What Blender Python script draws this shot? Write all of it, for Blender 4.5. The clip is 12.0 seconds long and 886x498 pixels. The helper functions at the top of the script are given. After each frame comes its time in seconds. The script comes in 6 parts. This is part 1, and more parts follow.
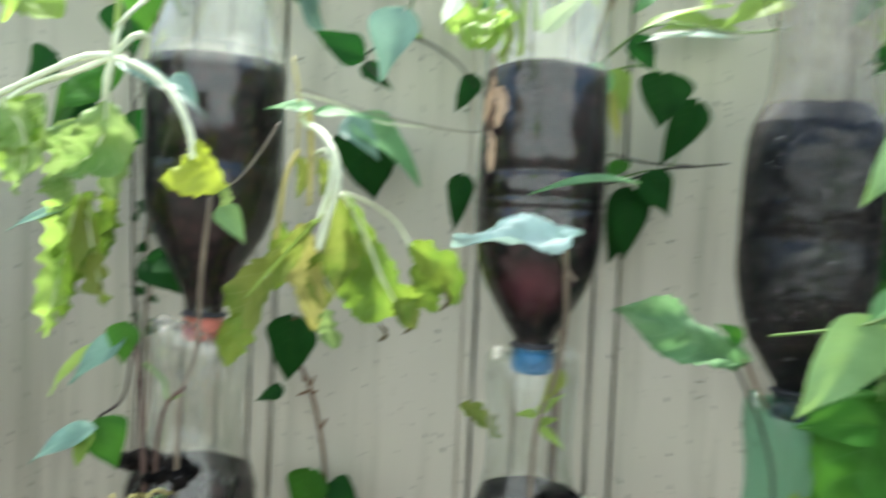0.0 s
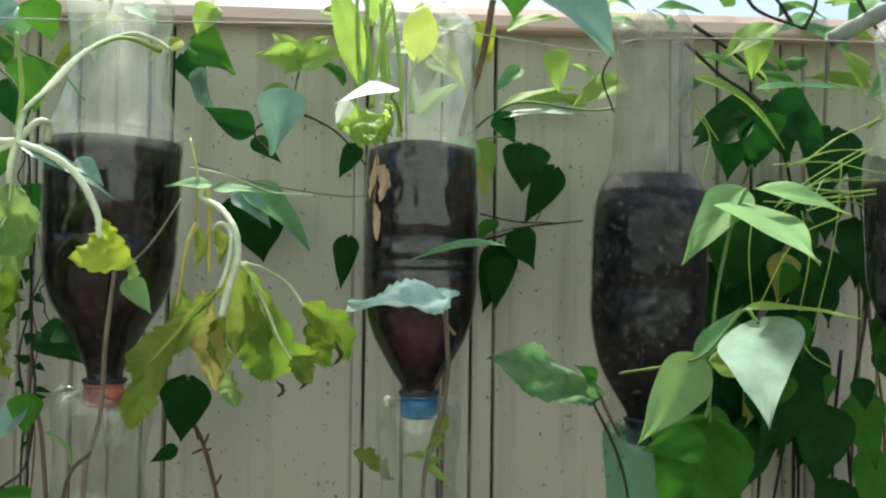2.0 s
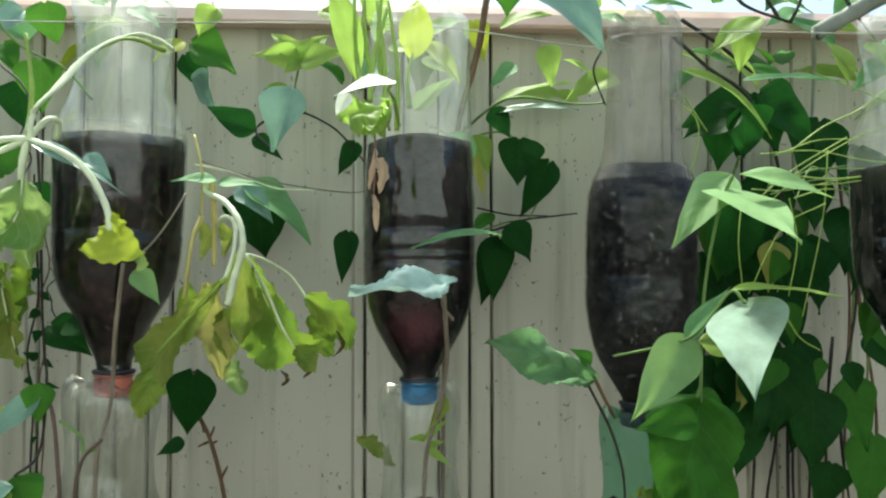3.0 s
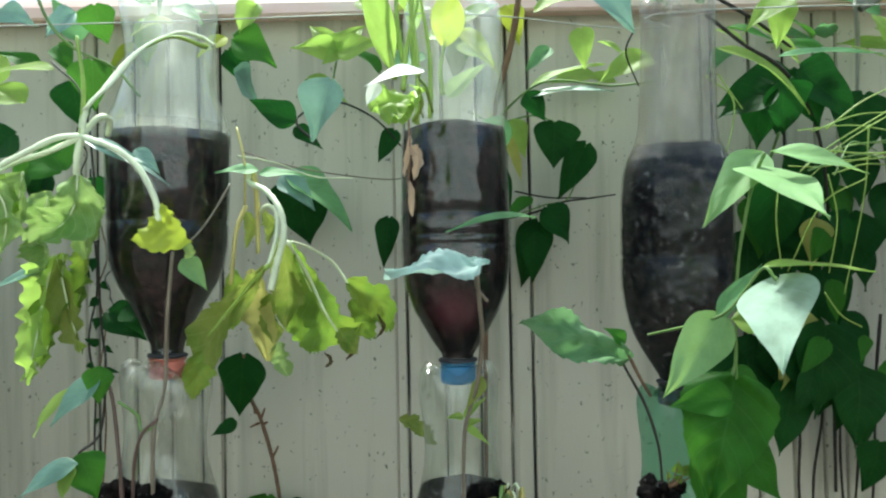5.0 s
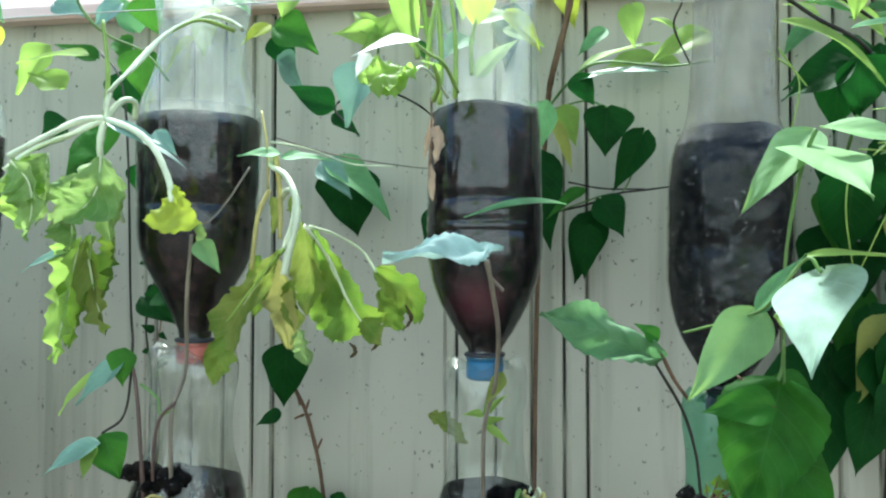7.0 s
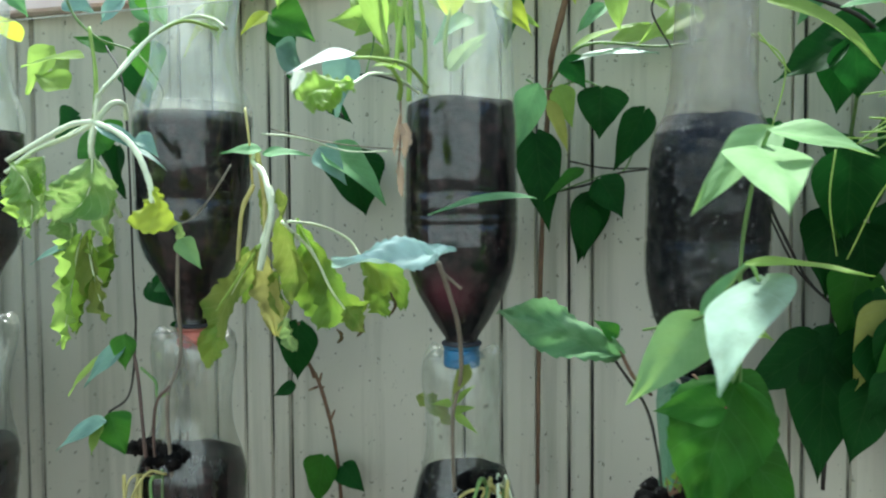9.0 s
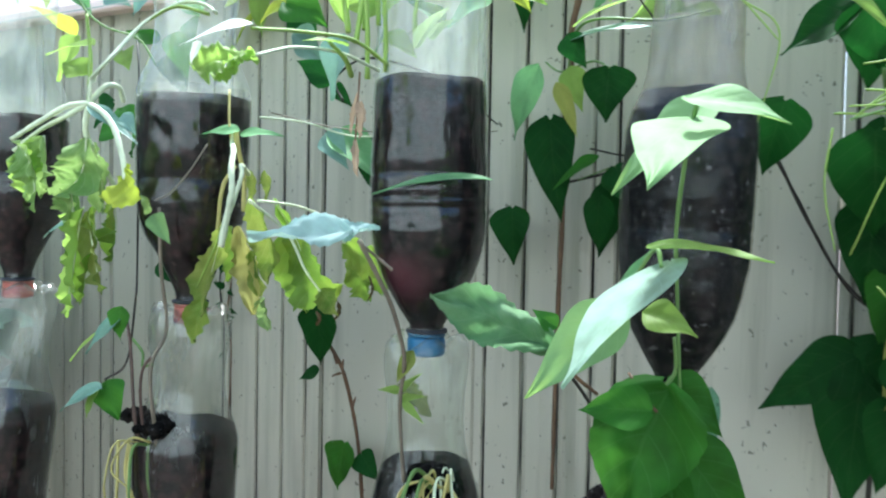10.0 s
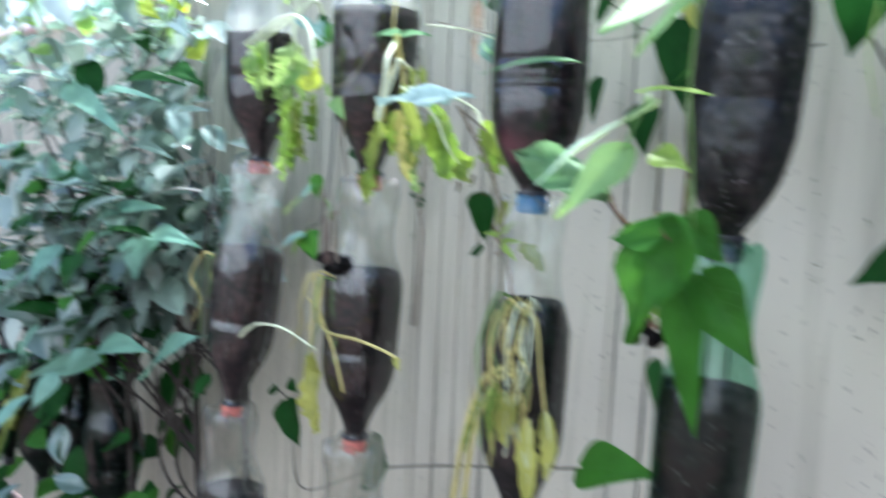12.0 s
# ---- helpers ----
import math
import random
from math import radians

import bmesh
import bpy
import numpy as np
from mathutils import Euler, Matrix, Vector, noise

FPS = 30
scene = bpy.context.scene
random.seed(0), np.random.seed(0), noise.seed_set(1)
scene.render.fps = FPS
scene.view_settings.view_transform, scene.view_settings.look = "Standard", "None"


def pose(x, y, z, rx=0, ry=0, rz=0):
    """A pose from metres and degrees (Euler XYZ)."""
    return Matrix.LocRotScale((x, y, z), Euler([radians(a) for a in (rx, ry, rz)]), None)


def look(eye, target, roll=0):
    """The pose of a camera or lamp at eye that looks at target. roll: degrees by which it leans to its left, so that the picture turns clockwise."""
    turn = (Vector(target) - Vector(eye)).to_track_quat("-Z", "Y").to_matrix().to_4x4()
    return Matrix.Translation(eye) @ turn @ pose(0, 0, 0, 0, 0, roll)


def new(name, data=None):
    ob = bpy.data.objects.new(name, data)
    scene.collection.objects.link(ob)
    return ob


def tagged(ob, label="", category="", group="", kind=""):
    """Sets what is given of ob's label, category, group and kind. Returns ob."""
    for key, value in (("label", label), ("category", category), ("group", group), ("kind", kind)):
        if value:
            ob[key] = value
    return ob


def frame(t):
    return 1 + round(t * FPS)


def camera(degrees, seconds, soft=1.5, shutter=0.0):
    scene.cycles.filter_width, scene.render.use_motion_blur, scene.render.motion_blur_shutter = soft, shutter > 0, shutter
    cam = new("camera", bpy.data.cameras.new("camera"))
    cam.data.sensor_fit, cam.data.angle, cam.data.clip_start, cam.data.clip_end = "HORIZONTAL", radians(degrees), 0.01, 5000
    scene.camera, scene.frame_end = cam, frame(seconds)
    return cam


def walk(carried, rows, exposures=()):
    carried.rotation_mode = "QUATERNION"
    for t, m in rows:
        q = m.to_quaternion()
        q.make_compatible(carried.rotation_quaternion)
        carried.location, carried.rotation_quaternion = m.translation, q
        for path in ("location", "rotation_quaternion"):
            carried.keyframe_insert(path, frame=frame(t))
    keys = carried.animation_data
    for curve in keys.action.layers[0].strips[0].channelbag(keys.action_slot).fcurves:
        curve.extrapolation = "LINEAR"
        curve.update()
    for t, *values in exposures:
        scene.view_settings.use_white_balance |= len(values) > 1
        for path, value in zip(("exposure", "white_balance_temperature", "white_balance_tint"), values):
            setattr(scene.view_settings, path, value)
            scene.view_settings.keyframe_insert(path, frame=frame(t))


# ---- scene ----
cam = camera(59.6, 12.0, soft=2.2, shutter=0.9)
PATH = [
    (0, (-0.015, -0.591, 1.394), (-0.207, 1.399, 1.344), 2.7),
    (0.5, (-0.019, -0.629, 1.394), (0.064, 1.368, 1.45), 1.8),
    (1, (-0.034, -0.655, 1.389), (0.126, 1.337, 1.477), 1.4),
    (1.5, (-0.031, -0.655, 1.405), (0.119, 1.338, 1.468), 1.0),
    (2, (-0.021, -0.658, 1.407), (0.1, 1.337, 1.48), 0.7),
    (2.5, (-0.02, -0.663, 1.406), (0.102, 1.332, 1.483), 0.4),
    (3, (-0.021, -0.677, 1.395), (0.102, 1.318, 1.477), -0.1),
    (5, (-0.009, -0.693, 1.393), (-0.016, 1.306, 1.438), -1.1),
    (5.5, (-0.003, -0.688, 1.385), (-0.048, 1.311, 1.45), -1.1),
    (6, (0.006, -0.677, 1.391), (-0.089, 1.32, 1.439), -0.8),
    (6.5, (0.039, -0.662, 1.389), (-0.172, 1.326, 1.432), -0.4),
    (7, (0.058, -0.655, 1.379), (-0.225, 1.324, 1.439), 0.0),
    (9, (0.146, -0.652, 1.417), (-0.336, 1.287, 1.34), -0.4),
    (9.5, (0.258, -0.618, 1.402), (-0.493, 1.234, 1.328), 0.2),
    (10, (0.289, -0.578, 1.4), (-0.57, 1.227, 1.332), 1.0),
    (10.5, (0.294, -0.546, 1.39), (-0.682, 1.2, 1.378), 2.9),
    (11, (0.305, -0.527, 1.383), (-0.895, 1.073, 1.341), 2.9),
    (11.3, (0.354, -0.567, 1.36), (-0.985, 0.917, 1.267), 2.9),
    (11.5, (0.391, -0.577, 1.358), (-1.03, 0.821, 1.202), 3.0),
    (11.65, (0.436, -0.596, 1.349), (-1.012, 0.742, 1.158), 3.1),
    (11.8, (0.466, -0.612, 1.336), (-0.962, 0.722, 1.149), 3.0),
    (12, (0.492, -0.625, 1.337), (-0.904, 0.789, 1.114), 2.5),
]

LIGHT = ((0.0, 1.42, 6200, 4), (0.4, 1.02, 6380, 1), (1.0, 1.16, 6400, -1), (1.5, 0.68, 6520, -2), (2.0, 0.59, 6600, -3), (3.0, 0.74, 6450, -3), (5.0, 0.94, 6070, -4), (5.5, 1.06, 5950, -4), (6.5, 1.06, 5740, -4), (7.0, 1.19, 5640, -4), (9.0, 0.97, 5780, -4), (9.5, 1.32, 5580, 0), (10.0, 1.27, 5540, 1), (10.5, 1.38, 5410, 2), (11.1, 1.18, 5230, 10), (11.5, 1.57, 5320, 15), (11.8, 1.56, 5310, 14), (12.0, 1.69, 5500, 13))
walk(cam, [(t, look(eye, target, roll)) for t, eye, target, roll in PATH], LIGHT)

# ---- light ----
world = bpy.data.worlds.new("sky")
scene.world = world
world.use_nodes = True
wn = world.node_tree.nodes
sky = wn.new("ShaderNodeTexSky")
sky.sky_type, sky.sun_disc = "NISHITA", False
sky.sun_elevation, sky.sun_rotation = radians(61.5), radians(-14.5)
sky.air_density, sky.dust_density = 1.0, 4.0
wn["Background"].inputs["Strength"].default_value = 0.15
world.node_tree.links.new(sky.outputs[0], wn["Background"].inputs["Color"])
sun = new("sun", bpy.data.lights.new("sun", "SUN"))
sun.data.energy, sun.data.angle, sun.data.color = 5.0, radians(7), (1.0, 0.96, 0.88)
# high behind the fence, whose near side lies in shade
sun.matrix_world = look((-0.41, 1.58, 3.0), (0, 0, 0))


# ---- materials ----
def material(name, rough=0.6, metal=0.0):
    m = bpy.data.materials.new(name)
    m.use_nodes = True
    p = m.node_tree.nodes["Principled BSDF"]
    p.inputs["Roughness"].default_value, p.inputs["Metallic"].default_value = rough, metal
    return m, m.node_tree.nodes, m.node_tree.links, p


def noise_of(n, k, scale, stretch=(1, 1, 1), detail=5.0, coords="Object", rough=0.6):
    c, mp, t = n.new("ShaderNodeTexCoord"), n.new("ShaderNodeMapping"), n.new("ShaderNodeTexNoise")
    mp.inputs["Scale"].default_value = stretch
    if stretch == (1, 1, 1):
        mp.inputs["Rotation"].default_value = (0.61, 0.43, 0.92)
    t.inputs["Scale"].default_value, t.inputs["Detail"].default_value, t.inputs["Roughness"].default_value = scale, detail, rough
    k.new(c.outputs[coords], mp.inputs[0])
    k.new(mp.outputs[0], t.inputs["Vector"])
    return t.outputs["Fac"]


def ramp(n, k, fac, stops):
    r = n.new("ShaderNodeValToRGB")
    e = r.color_ramp.elements
    while len(e) < len(stops):
        e.new(0.5)
    for el, (at, c) in zip(e, stops):
        el.position, el.color = at, (*c, 1)
    k.new(fac, r.inputs[0])
    return r.outputs[0]


def mixed(n, k, fac, a, b, mode="MIX"):
    x = n.new("ShaderNodeMix")
    x.data_type, x.blend_type = "RGBA", mode
    for sock, v in ((x.inputs[0], fac), (x.inputs[6], a), (x.inputs[7], b)):
        if isinstance(v, bpy.types.NodeSocket):
            k.new(v, sock)
        else:
            sock.default_value = v if isinstance(v, float) else (*v, 1)
    return x.outputs[2]


def bump(n, k, p, fac, strength=0.3, distance=0.002):
    b = n.new("ShaderNodeBump")
    b.inputs["Strength"].default_value, b.inputs["Distance"].default_value = strength, distance
    k.new(fac, b.inputs["Height"])
    k.new(b.outputs[0], p.inputs["Normal"])
    return b


def fence_paint():
    m, n, k, p = material("weathered_beige_paint", 0.55)
    big = noise_of(n, k, 3.0, (1, 1, 0.5), 4)
    streak = noise_of(n, k, 26.0, (1, 1, 0.05), 6)
    grain = noise_of(n, k, 240.0, (1, 1, 0.3), 3)
    speck = noise_of(n, k, 150.0, (1, 1, 0.7), 2)
    c = ramp(n, k, big, [(0.3, (0.50, 0.466, 0.378)), (0.7, (0.605, 0.565, 0.466))])
    c = mixed(n, k, ramp(n, k, streak, [(0.5, (0, 0, 0)), (0.72, (0.75, 0.75, 0.75))]), c, (0.27, 0.26, 0.19))
    c = mixed(n, k, ramp(n, k, speck, [(0.67, (0, 0, 0)), (0.73, (0.8, 0.8, 0.8))]), c, (0.10, 0.085, 0.06))
    k.new(c, p.inputs["Base Color"])
    bump(n, k, p, grain, 0.25, 0.001)
    return m


def groove_dirt():
    m, n, k, p = material("grey_black_groove_dirt", 0.9)
    f = noise_of(n, k, 40.0, (1, 1, 0.12), 5)
    k.new(ramp(n, k, f, [(0.46, (0.025, 0.022, 0.018)), (0.62, (0.36, 0.34, 0.27))]), p.inputs["Base Color"])
    return m


def rail_paint():
    m, n, k, p = material("salmon_red_painted_metal", 0.45)
    f = noise_of(n, k, 18.0, (0.3, 1, 1), 5)
    k.new(ramp(n, k, f, [(0.3, (0.86, 0.54, 0.47)), (0.7, (0.95, 0.76, 0.70))]), p.inputs["Base Color"])
    bump(n, k, p, f, 0.2, 0.001)
    return m


def plastic(name, tint, haze, haze_colour=(0.75, 0.78, 0.74), rough=0.06, dent=0.35, dent_scale=55.0, crease=0.07, film=False, facets=0.0, gleam=1.0):
    """Thin clear bottle wall: it lets light straight through, with gloss at grazing angles and a faint scuffed haze."""
    m = bpy.data.materials.new(name)
    m.use_nodes = True
    n, k = m.node_tree.nodes, m.node_tree.links
    n.remove(n["Principled BSDF"])
    clear, gloss, dull = n.new("ShaderNodeBsdfTransparent"), n.new("ShaderNodeBsdfGlossy"), n.new("ShaderNodeBsdfDiffuse" if film else "ShaderNodeBsdfTranslucent")
    clear.inputs[0].default_value, gloss.inputs["Roughness"].default_value = (*tint, 1), rough
    dull.inputs[0].default_value = (*haze_colour, 1)
    wave = noise_of(n, k, dent_scale, (1, 1, 0.35), 2)
    b = n.new("ShaderNodeBump")
    b.inputs["Strength"].default_value, b.inputs["Distance"].default_value = dent, 0.003
    fine, add = noise_of(n, k, 190.0, (1, 1, 1), 3), n.new("ShaderNodeMath")
    add.operation, add.inputs[1].default_value = "MULTIPLY_ADD", crease
    k.new(fine, add.inputs[0])
    k.new(wave, add.inputs[2])
    height = add.outputs[0]
    if facets:
        cell, more, where = n.new("ShaderNodeTexVoronoi"), n.new("ShaderNodeMath"), n.new("ShaderNodeTexCoord")
        cell.inputs["Scale"].default_value = 75.0
        more.operation, more.inputs[1].default_value = "MULTIPLY_ADD", facets
        k.new(where.outputs["Object"], cell.inputs["Vector"])
        k.new(cell.outputs["Distance"], more.inputs[0])
        k.new(height, more.inputs[2])
        height = more.outputs[0]
    k.new(height, b.inputs["Height"])
    k.new(b.outputs[0], gloss.inputs["Normal"])
    scuff = noise_of(n, k, 45.0, (1, 1, 0.25), 6)
    a, g = n.new("ShaderNodeMixShader"), n.new("ShaderNodeMixShader")
    k.new(ramp(n, k, scuff, [(0.42, (haze * 0.35,) * 3), (0.72, (haze * 2.2,) * 3)]), a.inputs[0])
    k.new(clear.outputs[0], a.inputs[1])
    k.new(dull.outputs[0], a.inputs[2])
    lw, pw, ml = n.new("ShaderNodeLayerWeight"), n.new("ShaderNodeMath"), n.new("ShaderNodeMath")
    lw.inputs["Blend"].default_value = 0.5
    pw.operation, ml.operation = "POWER", "MULTIPLY_ADD"
    pw.inputs[1].default_value, ml.inputs[1].default_value, ml.inputs[2].default_value = 3.0, 0.5 * gleam, 0.085 * gleam
    k.new(lw.outputs["Facing"], pw.inputs[0])
    k.new(pw.outputs[0], ml.inputs[0])
    k.new(ml.outputs[0], g.inputs[0])
    k.new(a.outputs[0], g.inputs[1])
    k.new(gloss.outputs[0], g.inputs[2])
    k.new(g.outputs[0], n["Material Output"].inputs["Surface"])
    return m


def soil_mat(name, dark, light, fleck, speck=0.64, red_reflection=None):
    m, n, k, p = material(name, 0.8)
    p.inputs["Specular IOR Level"].default_value = 0.12
    f, g = noise_of(n, k, 70.0, (1, 1, 1), 8, "Object", 0.75), noise_of(n, k, 14.0, (1, 1, 0.6), 4)
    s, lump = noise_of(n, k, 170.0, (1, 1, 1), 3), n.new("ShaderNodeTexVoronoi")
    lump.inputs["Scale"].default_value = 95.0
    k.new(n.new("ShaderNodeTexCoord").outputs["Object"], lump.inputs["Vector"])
    c = ramp(n, k, f, [(0.40, dark), (0.62, light)])
    c = mixed(n, k, ramp(n, k, g, [(0.42, (0, 0, 0)), (0.66, (0.7, 0.7, 0.7))]), c, tuple(v * 1.9 for v in light))
    # crevices between the lumps painted near black, their shade put into the colour
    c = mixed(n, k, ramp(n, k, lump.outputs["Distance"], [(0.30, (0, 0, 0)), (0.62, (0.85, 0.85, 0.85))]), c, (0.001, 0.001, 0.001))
    c = mixed(n, k, ramp(n, k, s, [(speck, (0, 0, 0)), (speck + 0.06, (0.8, 0.8, 0.8))]), c, fleck)
    # purple-red reflection on the bottle's cone, painted into the soil colour
    if red_reflection:
        where, far = n.new("ShaderNodeTexCoord"), n.new("ShaderNodeVectorMath")
        far.operation, far.inputs[1].default_value = "DISTANCE", red_reflection
        k.new(where.outputs["Object"], far.inputs[0])
        c = mixed(n, k, ramp(n, k, far.outputs["Value"], [(0.008, (0.85, 0.85, 0.85)), (0.026, (0, 0, 0))]), c, (0.13, 0.022, 0.040))
    k.new(c, p.inputs["Base Color"])
    bump(n, k, p, f, 1.0, 0.010)
    return m


def plain(name, colour, rough=0.5, vary=0.25, scale=40.0):
    m, n, k, p = material(name, rough)
    f = noise_of(n, k, scale, (1, 1, 1), 5)
    lo, hi = tuple(v * (1 - vary) for v in colour), tuple(min(1, v * (1 + vary)) for v in colour)
    k.new(ramp(n, k, f, [(0.3, lo), (0.7, hi)]), p.inputs["Base Color"])
    bump(n, k, p, f, 0.15, 0.001)
    return m


def leaf_mat(name, colour, vein, rough=0.42, through_light=0.35, blotch=None, shine=0.35, glow=None, wrinkle=0.22, painted_contrast=False):
    """Leaf blade: veins run off the midrib along the blade's own u (across) and v (along)."""
    m, n, k, p = material(name, rough + 0.1)
    p.inputs["Specular IOR Level"].default_value = shine
    uv, sep = n.new("ShaderNodeUVMap"), n.new("ShaderNodeSeparateXYZ")
    k.new(uv.outputs[0], sep.inputs[0])

    def calc(op, a, b=0.0):
        x = n.new("ShaderNodeMath")
        x.operation = op
        for s, v in zip(x.inputs, (a, b)):
            if isinstance(v, float):
                s.default_value = v
            else:
                k.new(v, s)
        return x.outputs[0]

    side = calc("ABSOLUTE", calc("SUBTRACT", sep.outputs[0], 0.5))
    slant = calc("SUBTRACT", sep.outputs[1], calc("MULTIPLY", side, 0.55))
    rib = calc("ABSOLUTE", calc("SINE", calc("MULTIPLY", slant, 22.0)))
    veins = calc("MAXIMUM", calc("LESS_THAN", rib, 0.13), calc("LESS_THAN", side, 0.014))
    spot = noise_of(n, k, 38.0, (1, 1, 1), 4)
    rnd = n.new("ShaderNodeObjectInfo")
    lo, hi = tuple(v * 0.72 for v in colour), tuple(min(1, v * 1.3) for v in colour)
    c = ramp(n, k, spot, [(0.32, lo), (0.68, hi)])
    c = mixed(n, k, calc("MULTIPLY", rnd.outputs["Random"], 0.45), c, tuple(min(1, v * 1.5) for v in colour))
    # near-black and whitish leaves: shaded gaps and highlights painted as leaf tone
    if painted_contrast:
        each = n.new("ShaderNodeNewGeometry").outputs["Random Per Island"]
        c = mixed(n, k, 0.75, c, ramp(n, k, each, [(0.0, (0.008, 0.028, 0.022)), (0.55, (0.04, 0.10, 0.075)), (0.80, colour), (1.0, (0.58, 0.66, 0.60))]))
    if blotch:
        c = mixed(n, k, ramp(n, k, noise_of(n, k, 22.0, (1, 1, 1), 5), [(0.48, (0, 0, 0)), (0.62, (0.9, 0.9, 0.9))]), c, blotch)
    c = mixed(n, k, calc("MULTIPLY", veins, 0.3), c, vein)
    k.new(c, p.inputs["Base Color"])
    bump(n, k, p, calc("ADD", calc("MULTIPLY", rib, 0.35), spot), wrinkle, 0.0015)
    t, mx = n.new("ShaderNodeBsdfTranslucent"), n.new("ShaderNodeMixShader")
    k.new(mixed(n, k, 0.6, c, glow or (min(1, colour[0] * 1.5), min(1, colour[1] * 1.6), colour[2] * 1.3)), t.inputs[0])
    mx.inputs[0].default_value = through_light
    k.new(p.outputs[0], mx.inputs[1])
    k.new(t.outputs[0], mx.inputs[2])
    k.new(mx.outputs[0], n["Material Output"].inputs["Surface"])
    return m


FENCE, DIRT, RAIL = fence_paint(), groove_dirt(), rail_paint()
CLEAR = plastic("clear_bottle_plastic", (0.97, 0.99, 0.97), 0.115, (0.80, 0.84, 0.80), 0.04, 0.5, 55.0, 0.06, False, 0.05, 0.85)
FOGGED = plastic("fogged_bottle_plastic", (0.90, 0.91, 0.88), 0.20)
DUSTY = plastic("dusty_crumpled_bottle_plastic", (0.90, 0.89, 0.86), 0.022, (0.42, 0.43, 0.46), 0.05, 0.8, 60.0, 0.30, True, 0.9, 0.40)
GREEN = plastic("green_bottle_plastic", (0.58, 0.83, 0.71), 0.035, (0.30, 0.52, 0.40), 0.06, 0.5, 60.0, 0.2, False, 0.5, 0.6)
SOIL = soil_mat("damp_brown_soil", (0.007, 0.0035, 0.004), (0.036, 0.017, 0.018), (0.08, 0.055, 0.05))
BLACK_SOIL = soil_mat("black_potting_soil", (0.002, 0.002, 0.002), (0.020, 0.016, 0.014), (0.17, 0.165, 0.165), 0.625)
REFLECT_SOIL = soil_mat("brown_soil_with_red_reflection", (0.007, 0.0035, 0.004), (0.036, 0.017, 0.018), (0.08, 0.055, 0.05), 0.64, (0.003, 0.032, 0.068))
FILM = plastic("dried_dust_film", (0.93, 0.92, 0.90), 0.19, (0.60, 0.57, 0.52), 0.3, 0.2, 60.0, 0.1, True, 0.0, 0.1)
RED_CAP = plain("faded_red_cap_plastic", (0.54, 0.165, 0.125), 0.45)
RING = plain("near_black_ring", (0.03, 0.028, 0.035), 0.5)
BLUE_CAP = plain("blue_cap_plastic", (0.03, 0.15, 0.30), 0.4)
DARK_CAP = plain("black_cap_plastic", (0.02, 0.022, 0.024), 0.4)
HEART = leaf_mat("dark_vine_leaf", (0.012, 0.060, 0.010), (0.045, 0.115, 0.03), 0.50, 0.35, None, 0.13)
MID = leaf_mat("mid_green_leaf", (0.036, 0.140, 0.013), (0.09, 0.22, 0.05), 0.48, 0.40, None, 0.18, (0.11, 0.26, 0.035))
BEAN = leaf_mat("pale_bean_leaf", (0.15, 0.31, 0.13), (0.28, 0.44, 0.22), 0.50, 0.35, None, 0.22)
LIME = leaf_mat("lime_young_leaf", (0.29, 0.42, 0.09), (0.40, 0.50, 0.19), 0.45, 0.58)
# bluish pale base carries part of the sky's sheen on these leaves
SILVER = leaf_mat("silvery_sheen_leaf", (0.155, 0.27, 0.21), (0.24, 0.37, 0.29), 0.34, 0.25, None, 0.7)
PALE_BEAN = leaf_mat("light_bean_leaf", (0.20, 0.34, 0.14), (0.30, 0.44, 0.22), 0.55, 0.38, None, 0.2, (0.36, 0.54, 0.10))
# mint cast of the reflected sky is put into the base colour
MINT = leaf_mat("minty_pale_bean_leaf", (0.33, 0.47, 0.37), (0.42, 0.56, 0.45), 0.55, 0.45, None, 0.2, (0.46, 0.60, 0.10))
ICE = leaf_mat("bluish_pale_seedling_leaf", (0.38, 0.52, 0.48), (0.48, 0.62, 0.56), 0.5, 0.3, None, 0.3)
FRILL = leaf_mat("limp_pale_lettuce_leaf", (0.26, 0.38, 0.13), (0.50, 0.58, 0.34), 0.5, 0.40, (0.13, 0.27, 0.06), 0.35, (0.36, 0.50, 0.14), 0.8)
WILT = leaf_mat("wilted_yellow_green_leaf", (0.20, 0.24, 0.05), (0.37, 0.39, 0.16), 0.55, 0.36, (0.10, 0.19, 0.02), 0.35, None, 0.6)
GLOSSY = leaf_mat("glossy_shrub_leaf", (0.16, 0.235, 0.205), (0.24, 0.32, 0.28), 0.10, 0.3, None, 1.0)
TAN = leaf_mat("dead_tan_leaf", (0.34, 0.25, 0.18), (0.36, 0.25, 0.16), 0.7, 0.2)
# the pale grey holds the sky's sheen on the shrub leaves
SHEEN_GREY = leaf_mat("sheen_grey_green_leaf", (0.37, 0.50, 0.43), (0.46, 0.59, 0.51), 0.35, 0.3, None, 0.6)
TEAL = leaf_mat("broad_teal_green_leaf", (0.17, 0.33, 0.24), (0.27, 0.44, 0.34), 0.35, 0.35, None, 0.5)
# near-white base colour holds the direct sunlight on these leaves
WHITE = leaf_mat("sunlit_white_leaf", (0.72, 0.78, 0.66), (0.8, 0.82, 0.7), 0.5, 0.3)
YELLOW = leaf_mat("yellowed_leaf", (0.40, 0.40, 0.10), (0.5, 0.5, 0.22), 0.5, 0.45)
PALE_STEM = plain("pale_green_stalk", (0.68, 0.74, 0.50), 0.5, 0.2)
GREEN_STEM = plain("green_stalk", (0.14, 0.24, 0.06), 0.55, 0.3)
STRAW = plain("yellow_straw_stalk", (0.48, 0.42, 0.14), 0.6, 0.25)
BROWN_STEM = plain("brown_woody_stalk", (0.16, 0.09, 0.05), 0.75, 0.35)
